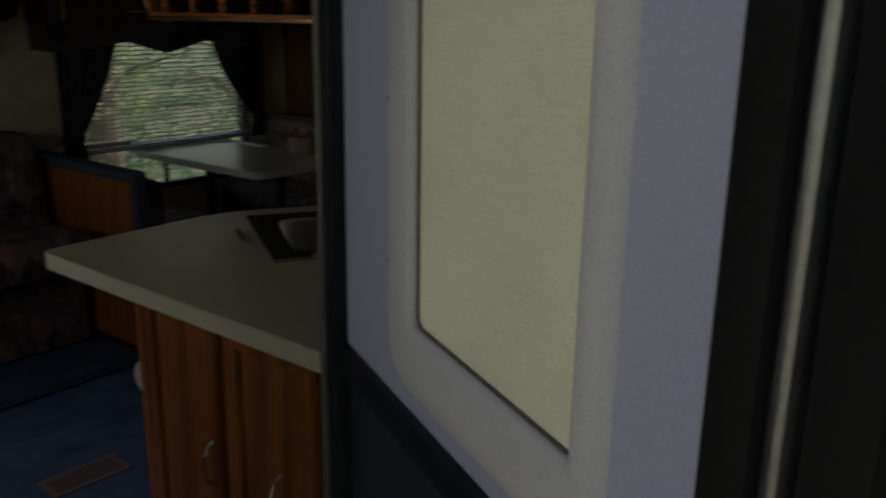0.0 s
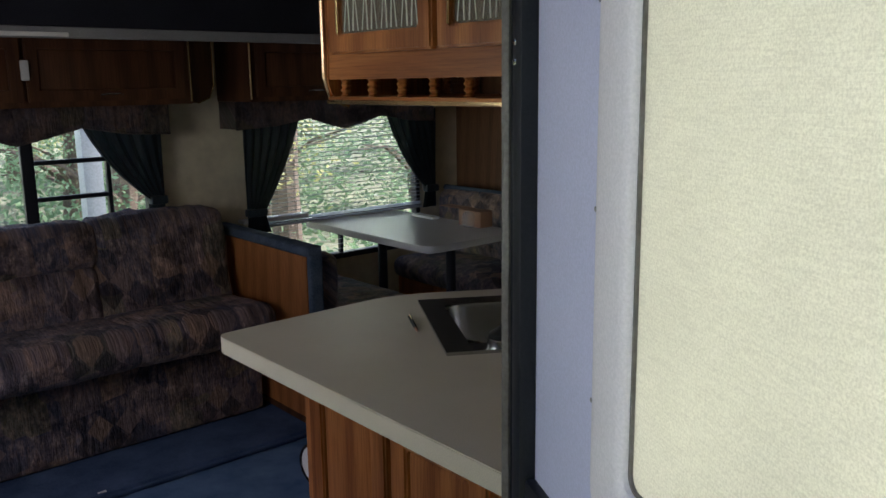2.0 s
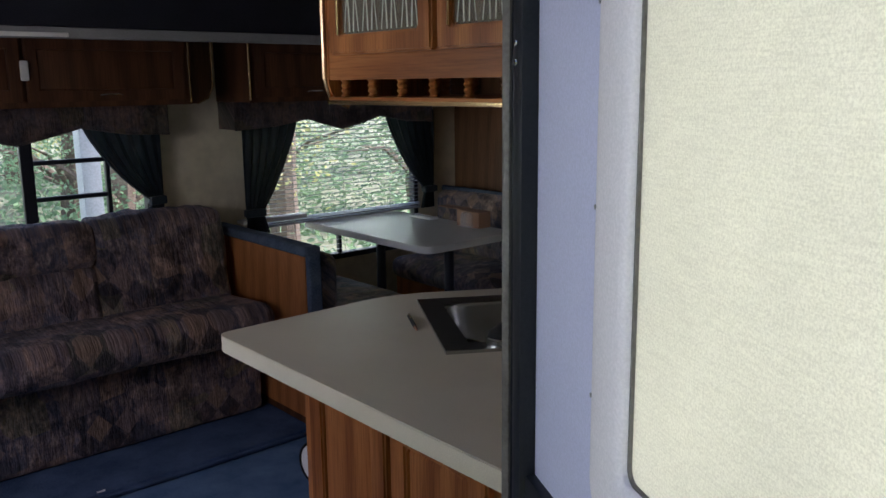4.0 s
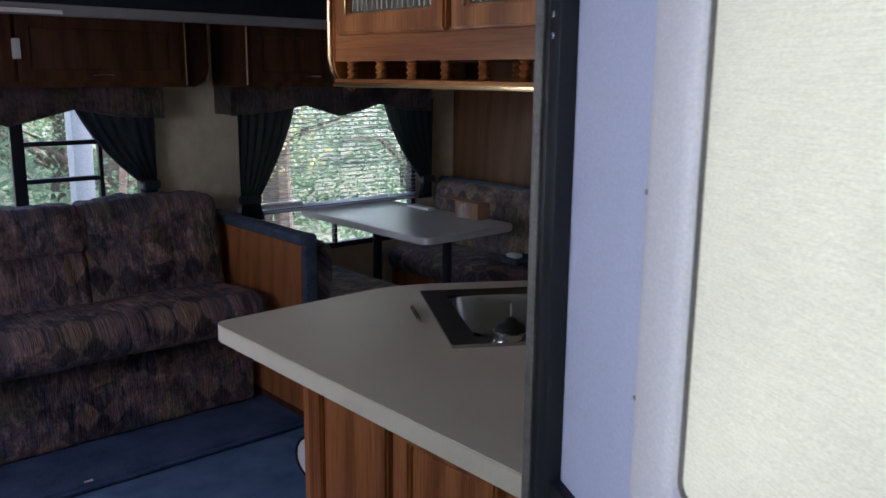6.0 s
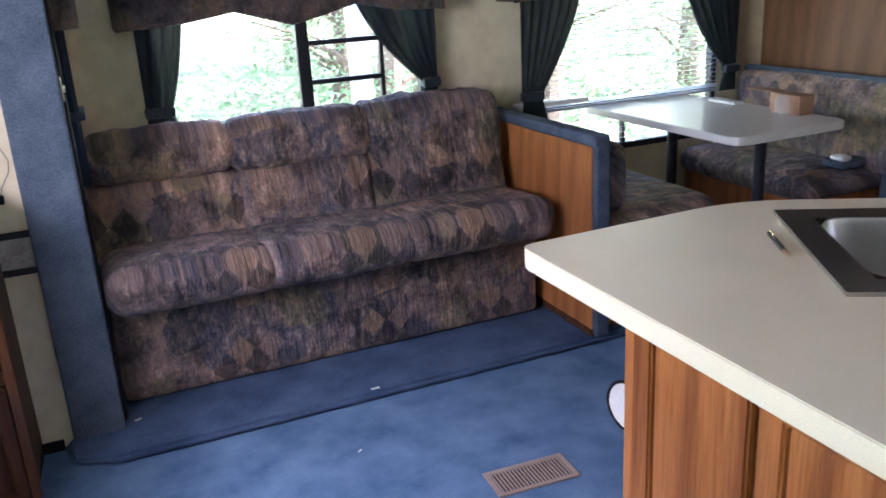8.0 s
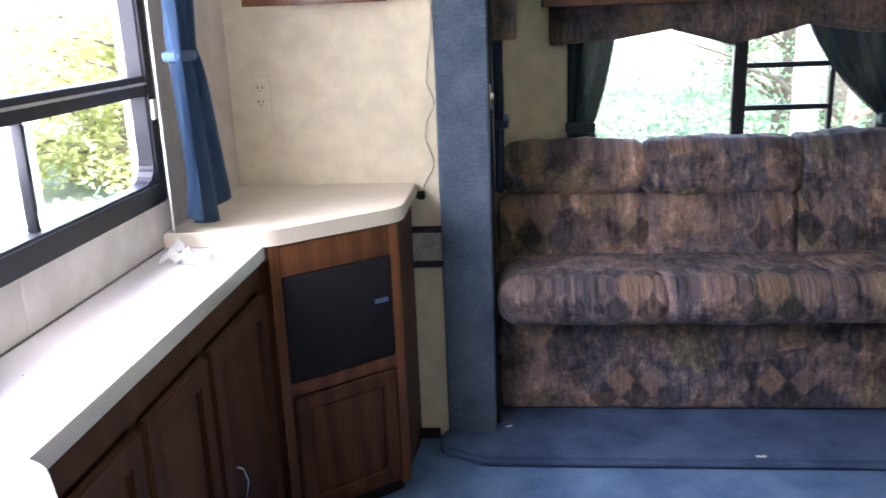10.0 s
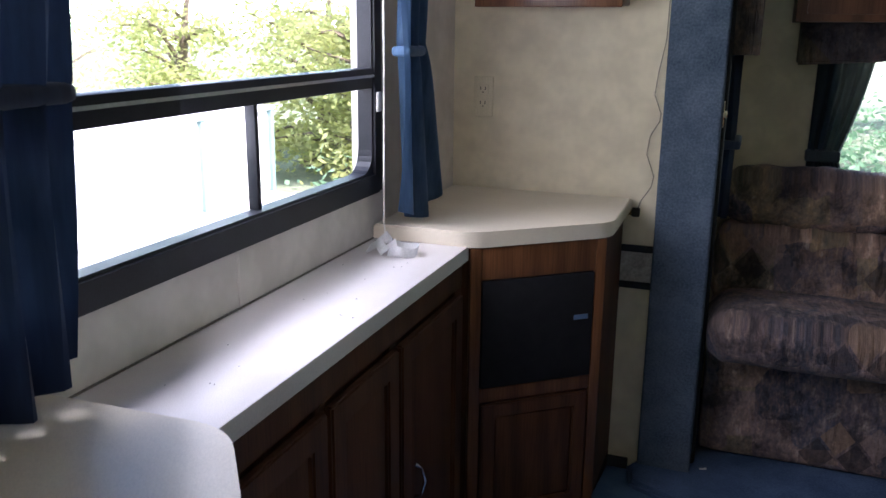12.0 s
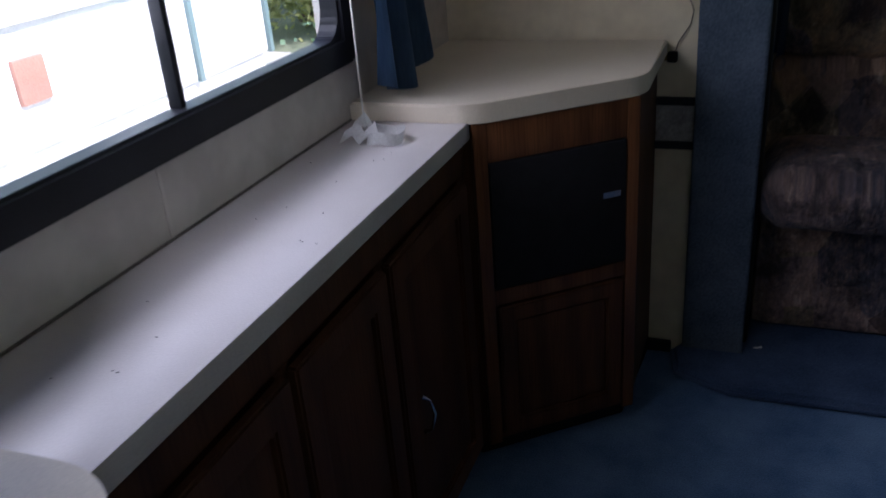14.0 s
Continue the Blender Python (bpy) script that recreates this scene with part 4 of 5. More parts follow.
part("shelf_brass", box(X0 - 0.006, X0 - 0.002, DOORW + 0.003, 0.916, 1.338, 1.346, 0.0015), BRASS, upper, "brass edging")
for row_x in (X0 + 0.018, X1 - 0.03):
    for k in range(9):
        y = 0.885 - 0.0885 * k
        if y > DOORW + 0.02:
            part("spindle", lathe([(0.008, 0), (0.010, 0.003), (0.006, 0.007), (0.0105, 0.012), (0.0065, 0.017), (0.0105, 0.022), (0.007, 0.027), (0.010, 0.031), (0.009, 0.034)], (row_x, y, 1.3515), 10), OAK, upper)


def glass_door(y0, y1):
    fw = 0.036
    z0, z1 = 1.43, CEILZ - 0.02
    bm = ring_frame(y0, y1, z0, z1, fw, X0 - 0.018, X0, at_yz, 0.004)
    d = part("door", bm, OAK, upper)
    part("pane", box(X0 - 0.009, X0 - 0.005, y0 + fw, y1 - fw, z0 + fw, z1 - fw), CABGLASS, d, "dark glass with etched lines")
    w = (y1 - y0 - 2 * fw)
    for k in range(4):
        c = y0 + fw + w * (k + 0.5) / 4
        for sgn in (-1, 1):
            pts = [(X0 - 0.0095, c + sgn * (0.006 + 0.018 * (q / 6) ** 1.6), z0 + fw + 0.004 + 0.16 * q / 6) for q in range(7)]
            part("etched_line", tube(pts, 0.0013, 5), ETCH, d)
            pts = [(X0 - 0.0097, c + sgn * (0.022 - 0.040 * (q / 6) ** 1.2), z0 + fw + 0.004 + 0.22 * q / 6) for q in range(7)]
            part("etched_line", tube(pts, 0.0009, 5), ETCH, d)
    part("brass_bead", tube([(X0 - 0.019, y1 - fw + 0.004, z0 + fw), (X0 - 0.019, y1 - fw + 0.004, z1 - fw)], 0.0025, 6), BRASS, d)


glass_door(0.585, 0.885)
glass_door(0.265, 0.572)

# ---- floor register and bin ----
vent = thing("floor_register", (1.08, 1.64, 0.0), "brown metal floor register set in the carpet", "floor vent")
VM = Matrix.Translation((1.075, 1.635, 0)) @ Matrix.Rotation(radians(-3), 4, 'Z')
vb = ring_frame(-0.12, 0.12, -0.06, 0.06, 0.015, 0.0005, 0.006, lambda a, b, d: VM @ Vector((a, b, d)), 0.0015)
part("frame", vb, VENT, vent)
for k in range(20):
    x = -0.1 + k * 0.0105
    part("slat", box(x - 0.0022, x + 0.0022, -0.045, 0.045, 0.001, 0.0045, 0, None, 1, VM), VENT, vent)
part("well", box(-0.105, 0.105, -0.045, 0.045, 0.0003, 0.0009, 0, None, 1, VM), RUBBER, vent)
roll = thing("paper_towel_roll", (1.05, 1.02, 0.51), "white paper towel roll in a dark holder on the cabinet end", "paper towel")
RA, RD = Vector((0.935, 1.005, 0.555)), Vector((0.98, 0.2, 0.0))
part("roll", tube([RA, RA + RD * 0.24], 0.044, 28), PAPER, roll)
part("holder_disc", tube([RA - RD * 0.006, RA - RD * 0.001], 0.047, 28, None, [0.047, 0.047]), WHITEPL, roll)
part("holder_rim", tube([RA - RD * 0.0055 + Vector((-0.2, 0.98, 0)) * 0.048 * math.cos(a) + Vector((0, 0, 0.048 * math.sin(a))) for a in [2 * math.pi * k / 28 for k in range(29)]], 0.0035, 6), RUBBER, roll)
part("bracket", box(0.944, 0.954, 0.918, 1.0, 0.549, 0.561, 0.002), RUBBER, roll)

# ---- slide-out: sofa, partition, dinette ----
sofa = thing("sofa", (0.87, 2.65, 0.032), "three-section sofa in mauve and brown patterned upholstery", "sofa")
XS = [0.100, 0.590, 1.070, 1.632]
part("skirt", cushion(0.10, 1.63, 2.56, 2.98, 0.034, 0.40, 0.02, 0.004, 3, 0.003, 0, 16), SOFA_F, sofa, "gathered fabric skirt")
for i in range(3):
    lo, hi = XS[i] - (0.036 if i else 0), XS[i + 1] + (0.036 if i < 2 else 0)
    sb = cushion(lo, hi, 2.385, 2.88, 0.345, 0.495, 0.062, 0.008, i * 9.1, 0.006, 0, 32, gather=0.005)
    for v in sb.verts:
        v.co.z += (2.86 - v.co.y) * 0.075
    part("seat_cushion", sb, SOFA_F, sofa)
for i in range(3):
    lo, hi = XS[i] - (0.004 if i else -0.004), XS[i + 1] + (0.004 if i < 2 else -0.004)
    if i < 2:
        part("back_cushion", cushion(lo, hi, 2.745, 2.89, 0.46, 0.690, 0.024, 0.014, 20 + i * 5.3, 0.009, 0.26, 36, gather=0.011), SOFA_F, sofa)
        part("head_cushion", cushion(lo - (0.010 if i else 0), hi + 0.012, 2.795, 2.94, 0.692, 0.862, 0.062 if i == 0 else 0.036, 0.010, 50 + i * 4.7, 0.009, 0.24, 36, gather=0.010), SOFA_F, sofa)
    else:
        part("back_cushion", cushion(lo, hi, 2.745, 2.89, 0.46, 0.864, 0.045, 0.010, 62, 0.012, 0.27, 36, gather=0.006), SOFA_F, sofa, "tall one-piece back cushion")

part_x0, part_x1 = 1.675, 1.735
wall_p = thing("partition", (1.705, 2.6, 0.032), "wood-panelled half wall with blue carpet edging beside the sofa", "partition", kind="structure")
part("panel", box(part_x0, part_x0 + 0.02, 2.255, BACK - 0.003, 0.033, 0.725), OAK_RED, wall_p, "red-brown wood panel")
part("core", box(part_x0 + 0.02, part_x1, 2.27, BACK - 0.003, 0.033, 0.725), DARKVINYL, wall_p)
part("top_edging", box(part_x0 - 0.004, part_x1 + 0.004, 2.235, BACK - 0.003, 0.725, 0.765, 0.012, None, 3), CARPET_DARK, wall_p, "blue carpet edging")
part("front_edging", box(part_x0 + 0.004, part_x1 + 0.004, 2.232, 2.262, 0.033, 0.735, 0.012, None, 3), CARPET_DARK, wall_p, "blue carpet edging")
part("kick", box(part_x0 - 0.003, part_x0 + 0.012, 2.25, 2.9, 0.033, 0.06, 0.003), OAK_DARK, wall_p)

bench1 = thing("dinette_bench", (1.95, 2.65, 0.032), "upholstered dinette bench against the half wall", "bench", "dinette benches")
part("base", box(1.745, 2.2, 2.30, BACK - 0.003, 0.033, 0.36, 0.004), OAK_RED, bench1)
part("seat_cushion", cushion(1.74, 2.245, 2.275, 3.04, 0.36, 0.47, 0.045, 0.015, 71, 0.005, 0, 13, True), SOFA_F, bench1)
part("back_cushion", cushion(1.74, 1.85, 2.275, 3.04, 0.47, 0.715, 0.045, 0.012, 72, 0.005, 0, 13, True), SOFA_F, bench1)
bench2 = thing("dinette_bench", (2.9, 2.65, 0.032), "upholstered dinette bench with blue piping by the wood wall", "bench", "dinette benches")
part("base", box(2.72, 3.12, 2.30, BACK - 0.003, 0.033, 0.36, 0.004), OAK_RED, bench2)
part("seat_cushion", cushion(2.66, 3.12, 2.26, 3.04, 0.36, 0.47, 0.05, 0.015, 73, 0.005, 0, 13, True), SOFA_F, bench2)
part("end_board", box(3.045, 3.125, 2.062, 2.2400, 0.0, 0.795, 0.006), CARPET_DARK, bench2, "carpet-covered end board")
part("back_cushion", cushion(2.985, 3.125, 2.065, 3.04, 0.45, 0.80, 0.05, 0.012, 74, 0.005, 0, 13, True), SOFA_F, bench2)
part("piping", tube([(3.04, 3.02, 0.808), (3.04, 2.12, 0.808), (3.04, 2.07, 0.79), (3.04, 2.05, 0.75), (3.04, 2.05, 0.40)], 0.016, 8), CARPET_DARK, bench2, "blue padded edging")

table = thing("dinette_table", (2.4, 2.53, 0.032), "white laminate dinette table on dark metal legs", "table")
part("tabletop", prism([(2.150, 2.09), (2.685, 2.105), (2.685, 3.03), (2.150, 3.03)], 0.69, 0.72, 0.004, None, 2, {0: 0.05, 1: 0.05}), TABLETOP, table)
for yy in (2.22, 2.72):
    lg = part("leg", tube([(2.38, yy, 0.04), (2.38, yy, 0.68)], 0.022, 14), BLACK, table)
    part("foot_plate", lathe([(0.002, 0), (0.08, 0), (0.07, 0.015), (0.025, 0.02), (0.002, 0.0201)], (2.38, yy, 0.0325), 18), BLACK, lg)
    part("top_plate", lathe([(0.002, 0), (0.025, 0), (0.07, 0.008), (0.07, 0.012), (0.002, 0.0121)], (2.38, yy, 0.677), 18), BLACK, lg)

cb = thing("cardboard_box", (2.64, 2.42, 0.72), "opened brown cardboard box with clear wrap on the dinette table", "box")
bb = bmesh.new()
box(2.605, 2.68, 2.27, 2.42, 0.7205, 0.795, 0.003, bb)
part("carton", bb, CARD, cb)
part("flap", box(2.61, 2.675, 2.40, 2.56, 0.7955, 0.7985, 0.001), CARD, cb)
part("wrap", cushion(2.568, 2.604, 2.30, 2.36, 0.7215, 0.790, 0.015, 0.004, 5, 0.004, 0, 6), PLASTICFILM, cb, "clear plastic wrap")
bk = thing("notepad", (2.70, 2.64, 0.72), "white notepad lying on the dinette table", "notepad")
part("pages", box(2.61, 2.66, 2.62, 2.78, 0.7205, 0.73, 0.002), PAPER, bk)
part("cover", box(2.61, 2.66, 2.62, 2.78, 0.7302, 0.732, 0), PAPER, bk)
rg = thing("folded_cloth", (2.95, 2.30, 0.47), "blue and white folded cloth on the bench", "cloth")
part("cloth", cushion(2.86, 2.99, 2.265, 2.37, 0.475, 0.51, 0.012, 0.006, 8, 0.006, 0, 8), CARPET_DARK, rg)
part("edge_fold", cushion(2.85, 2.90, 2.262, 2.33, 0.512, 0.53, 0.008, 0.003, 9, 0.004, 0, 5), PAPER, rg)

# ---- overhead cabinets, valances, windows and curtains of the slide-out ----
YF = 2.74


def overhead(x0, x1, split, round_right, label):
    oc = thing("overhead_cabinet", ((x0 + x1) / 2, 2.9, 1.305), label, "cabinet", "overhead cabinets")
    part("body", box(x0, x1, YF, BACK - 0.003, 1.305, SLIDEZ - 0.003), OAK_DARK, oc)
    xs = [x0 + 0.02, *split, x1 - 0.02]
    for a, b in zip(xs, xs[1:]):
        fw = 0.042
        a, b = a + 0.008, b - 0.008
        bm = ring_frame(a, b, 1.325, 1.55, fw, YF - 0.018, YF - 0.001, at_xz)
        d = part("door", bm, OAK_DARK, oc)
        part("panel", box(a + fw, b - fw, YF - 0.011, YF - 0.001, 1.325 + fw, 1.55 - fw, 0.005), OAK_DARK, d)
        c = (a + b) / 2
        part("handle", tube([(c - 0.04, YF - 0.019, 1.347), (c - 0.025, YF - 0.034, 1.35), (c + 0.025, YF - 0.034, 1.35), (c + 0.04, YF - 0.019, 1.347)], 0.0035, 8), CHROME, d, "chrome pull")
    for x in ((x1 - 0.004,) if round_right else (x0 + 0.004,)):
        part("brass_strip", tube([(x, YF - 0.006, 1.315), (x, YF - 0.006, SLIDEZ - 0.03)], 0.0045, 8), BRASS, oc, "polished brass corner strip")
    return oc


oc1 = overhead(0.25, 1.48, (0.865,), True, "dark oak overhead cabinet above the sofa window")
part("latch", box(0.852, 0.880, YF - 0.032, YF - 0.019, 1.40, 1.47, 0.006), WHITEPL, oc1, "pale plastic latch")
wing = [(1.484, 1.305), (1.55, 1.305)] + [(1.55 + 0.07 * math.sin(a), 1.375 - 0.07 * math.cos(a)) for a in [radians(q) for q in range(15, 91, 15)]] + [(1.62, SLIDEZ - 0.004), (1.484, SLIDEZ - 0.004)]
part("end_wing", slab_poly_xz(wing, 2.84, 2.86), OAK_DARK, oc1, "rounded end panel")
part("wing_brass", tube([(1.622, 2.838, SLIDEZ - 0.02), (1.622, 2.838, 1.375), (1.60, 2.838, 1.325), (1.55, 2.838, 1.303)], 0.003, 6), BRASS, oc1)
oc2 = overhead(1.735, 2.95, (2.34,), False, "dark oak overhead cabinet above the dinette window")


def valance(x0, x1, ztop, zl, zp, zd, label):
    v = thing("valance", ((x0 + x1) / 2, 2.95, zl), label, "valance", "window valances")
    w = x1 - x0
    low = [(x0, zl), (x0 + w * 0.18, zl + 0.012), (x0 + w * 0.33, zp), (x0 + w * 0.42, zp - 0.03), (x0 + w * 0.5, zd), (x0 + w * 0.60, zp - 0.03), (x0 + w * 0.70, zp), (x0 + w * 0.85, zl + 0.008), (x1, zl)]
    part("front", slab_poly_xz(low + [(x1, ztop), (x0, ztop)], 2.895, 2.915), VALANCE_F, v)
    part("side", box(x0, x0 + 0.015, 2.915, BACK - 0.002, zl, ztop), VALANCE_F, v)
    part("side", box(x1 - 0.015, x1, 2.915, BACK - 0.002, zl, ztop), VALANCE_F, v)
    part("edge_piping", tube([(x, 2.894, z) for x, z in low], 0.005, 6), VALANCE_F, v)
    return v


valance(0.275, 1.445, 1.304, 1.185, 1.224, 1.167, "scalloped brown patterned valance over the sofa window")
valance(1.74, 2.86, 1.304, 1.185, 1.224, 1.170, "scalloped brown patterned valance over the dinette window")


def drape(x_wall, x_open_top, x_open_tie, z_top, z_tie, z_bot, y, folds, material, name, label, amp=0.012):
    """A tied-back curtain: hangs from z_top, drawn to x_wall at z_tie, falls to z_bot."""
    t = thing(name, (x_wall, y, z_bot), label, "curtain", "window curtains")
    bm = bmesh.new()
    nu, nv = 44, 30
    g = []
    for j in range(nv + 1):
        z = z_top + (z_bot - z_top) * j / nv
        if z >= z_tie:
            s = (z_top - z) / (z_top - z_tie)
            xo = x_open_top + (x_open_tie - x_open_top) * (0.55 * s + 0.45 * s ** 2.2)
        else:
            s = (z_tie - z) / max(1e-3, z_tie - z_bot)
            xo = x_open_tie + (x_open_tie - x_wall) * 0.35 * s
        row = []
        for i in range(nu + 1):
            u = i / nu
            x = x_wall + (xo - x_wall) * u
            row.append(bm.verts.new((x, y + amp * math.sin(u * folds * 2 * math.pi + 0.5 * math.sin(z * 9)) * (0.6 + 0.4 * u), z)))
        g.append(row)
    for a, b in zip(g, g[1:]):
        for i in range(nu):
            bm.faces.new((a[i], a[i + 1], b[i + 1], b[i]))
    bmesh.ops.solidify(bm, geom=bm.faces[:], thickness=0.0012)
    part("drape", bm, material, t)
    xm0, xm1 = min(x_wall, x_open_tie) - 0.006, max(x_wall, x_open_tie) + 0.006
    part("tieback", box(xm0, xm1, y - 0.022, y + 0.022, z_tie - 0.018, z_tie + 0.018, 0.008), material, t, "fabric tieback")
    return t


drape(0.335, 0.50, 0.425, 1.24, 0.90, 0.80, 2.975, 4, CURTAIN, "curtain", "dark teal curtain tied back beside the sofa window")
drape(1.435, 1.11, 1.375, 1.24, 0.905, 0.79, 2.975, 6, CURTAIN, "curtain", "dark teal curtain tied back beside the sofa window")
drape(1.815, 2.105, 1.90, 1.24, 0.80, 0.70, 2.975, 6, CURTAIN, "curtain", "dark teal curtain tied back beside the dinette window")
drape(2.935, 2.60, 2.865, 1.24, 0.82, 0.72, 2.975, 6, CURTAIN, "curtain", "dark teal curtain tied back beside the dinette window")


def window_xz(name, x0, x1, z0, z1, y, label, bars):
    w = thing(name, ((x0 + x1) / 2, y, z0), label, "window", kind="structure")
    fr = ring_frame(x0 + 0.002, x1 - 0.002, z0 + 0.002, z1 - 0.002, 0.028, y - 0.008, y + 0.04, at_xz, 0.004)
    part("window_frame", fr, BLACK, w)
    for a in bars:
        part("mullion", box(a[0], a[1], y + 0.002, y + 0.03, a[2], a[3], 0.003), BLACK, w)
    pn = part("pane", box(x0 + 0.028, x1 - 0.028, y + 0.012, y + 0.016, z0 + 0.028, z1 - 0.028), PANE, w, "clear glass")
    pn.visible_shadow = False
    return w


window_xz("window_1", *W1, BACK, "black-framed window with louvre bars behind the sofa",
          [(0.905, 0.952, W1[2] + 0.03, W1[3] - 0.03), (1.228, 1.245, W1[2] + 0.03, W1[3] - 0.03), (0.952, 1.228, 1.075, 1.093), (0.952, 1.228, 0.93, 0.948)])
window_xz("window_2", *W2, BACK, "black-framed dinette window behind a blind", [(2.362, 2.378, W2[2] + 0.03, 0.712), (W2[0] + 0.03, W2[1] - 0.03, 0.712, 0.738)])
blind = thing("venetian_blind", (2.37, 3.0, 0.53), "grey-white venetian blind lowered over the dinette window", "blind")
part("head_rail", box(1.87, 2.87, 3.005, 3.03, 1.225, 1.25, 0.003), SLAT, blind)


def slat(z, tilt):
    b = box(1.875, 2.865, 3.009, 3.032, z - 0.0007, z + 0.0007, 0, None, 1, Matrix.Translation((0, 3.02, z)) @ Matrix.Rotation(radians(tilt), 4, 'X') @ Matrix.Translation((0, -3.02, -z)))
    part("slat", b, SLAT, blind, "", False)


for k in range(23):
    slat(1.214 - 0.0205 * k, -14 + 1.0 * math.sin(k * 2.3))
for k in range(3):
    slat(0.748 - 0.006 * k, 1)
part("bottom_rail", box(1.875, 2.865, 3.010, 3.032, 0.716, 0.728, 0.002), SLAT, blind)
for k in range(6):
    slat(0.56 + 0.025 * k, -12)
for x in (2.08, 2.37, 2.66):
    part("ladder_cord", tube([(x, 3.008, 1.23), (x, 3.008, 0.55)], 0.0012, 5), WHITEPL, blind)
sill = solo("sill", box(1.80, 2.14, 2.985, BACK - 0.002, 0.748, 0.765, 0.003), TABLETOP, (2, 3.02, 0.748), "white ledge under the dinette curtain", kind="structure")

# end window dressing of the slide-out
ev = thing("end_valance", (0.14, 2.7, 1.21), "brown patterned valance on the end wall", "valance", "window valances")
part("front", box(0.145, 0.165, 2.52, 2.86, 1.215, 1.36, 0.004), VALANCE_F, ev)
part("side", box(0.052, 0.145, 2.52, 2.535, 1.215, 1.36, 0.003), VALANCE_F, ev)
ec = bmesh.new()
g = []
for j in range(16):
    zz = 1.225 - 0.46 * j / 15
    g.append([ec.verts.new((0.105 + 0.018 * math.sin(i * 1.3 + 0.4 * math.sin(zz * 8)), 2.53 + 0.26 * (i / 20) * (1 - 0.3 * j / 15), zz)) for i in range(21)])
for a, b in zip(g, g[1:]):
    for i in range(20):
        ec.faces.new((a[i], a[i + 1], b[i + 1], b[i]))
bmesh.ops.solidify(ec, geom=ec.faces[:], thickness=0.002)
ect = thing("curtain", (0.1, 2.65, 0.77), "navy curtain hanging on the slide-out end wall", "curtain", "window curtains")
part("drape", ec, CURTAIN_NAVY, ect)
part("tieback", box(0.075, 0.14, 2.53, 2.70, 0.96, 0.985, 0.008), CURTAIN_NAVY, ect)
seal = solo("seal", box(0.051, 0.098, 2.455, 2.49, 0.033, SLIDEZ - 0.05, 0.01), RUBBER, (0.07, 2.47, 0.033), "black rubber slide-out seal", kind="structure")

# ---- pillar, far wall fittings ----
pillar = solo("pillar", cushion(-0.062, 0.088, 2.405, 2.455, 0.0, SLIDEZ - 0.047, 0.008, 0.0, 31, 0.0015, 0, 24), CARPET_DARK, (0.01, 2.43, 0), "post wrapped in worn blue carpet", kind="structure")
# Chrome plate added in place of glints of light past the end curtain.
lt = thing("latch", (0.096, 2.45, 1.06), "small chrome piece added for glints of light by the carpeted post", "latch")
part("plate", box(0.0885, 0.093, 2.425, 2.45, 1.03, 1.10, 0.002), CHROME, lt)
part("tongue", box(0.093, 0.100, 2.432, 2.443, 1.055, 1.075, 0.002), CHROME, lt)
border = thing("wallpaper_border", (-0.1, FAR, 0.57), "dark-edged decorative wallpaper border strip", "wall border", kind="structure")
part("strip", box(-0.60, -0.063, FAR - 0.003, FAR - 0.0005, 0.585, 0.675), BORDERM, border)
for zz in (0.565, 0.672):
    part("edge_band", box(-0.60, -0.063, FAR - 0.007, FAR - 0.0005, zz, zz + 0.02, 0.002), DARKVINYL, border)
sock = thing("wall_socket", (-0.575, FAR, 1.085), "cream double power socket on the wallpapered wall", "socket")
part("plate", box(-0.598, -0.540, FAR - 0.006, FAR - 0.0005, 1.03, 1.145, 0.003), SOCKET, sock)
for zz in (1.068, 1.108):
    o = part("outlet", box(-0.585, -0.553, FAR - 0.0095, FAR - 0.0065, zz - 0.014, zz + 0.014, 0.002), SOCKET, sock)
    for dx in (-0.007, 0.007):
        part("slot", box(-0.569 + dx - 0.0016, -0.569 + dx + 0.0016, FAR - 0.0101, FAR - 0.0094, zz - 0.001, zz + 0.008), BEAD, o)
    part("slot", box(-0.571, -0.567, FAR - 0.0101, FAR - 0.0094, zz - 0.009, zz - 0.005), BEAD, o)
cable = thing("power_cord", (-0.09, FAR - 0.01, 0.78), "dark power cord with plug hanging beside the post", "cord")
cpts = [(-0.066, 1.40), (-0.068, 1.25), (-0.082, 1.17), (-0.088, 1.11), (-0.068, 1.06), (-0.07, 1.04), (-0.092, 1.0), (-0.098, 0.95), (-0.075, 0.89), (-0.08, 0.86), (-0.105, 0.82), (-0.112, 0.795)]
part("wire", tube([(x, FAR - 0.008, z) for x, z in cpts], 0.0013, 6), BEAD, cable)
part("plug", box(-0.128, -0.105, FAR - 0.022, FAR - 0.003, 0.775, 0.80, 0.005), RUBBER, cable)
part("prong", box(-0.135, -0.128, FAR - 0.018, FAR - 0.016, 0.78, 0.795), BRASS, cable)
shelf = thing("wall_shelf", (-0.36, FAR - 0.06, 1.35), "narrow dark wooden shelf on the wallpapered wall", "shelf")
part("board", box(-0.56, -0.17, FAR - 0.12, FAR - 0.001, 1.338, 1.356, 0.004), OAK_MID, shelf)
part("lip", box(-0.56, -0.17, FAR - 0.13, FAR - 0.12, 1.332, 1.37, 0.003), OAK_MID, shelf)

# ---- rear wall: corner cabinets, low cabinet ----
CZ = 0.825


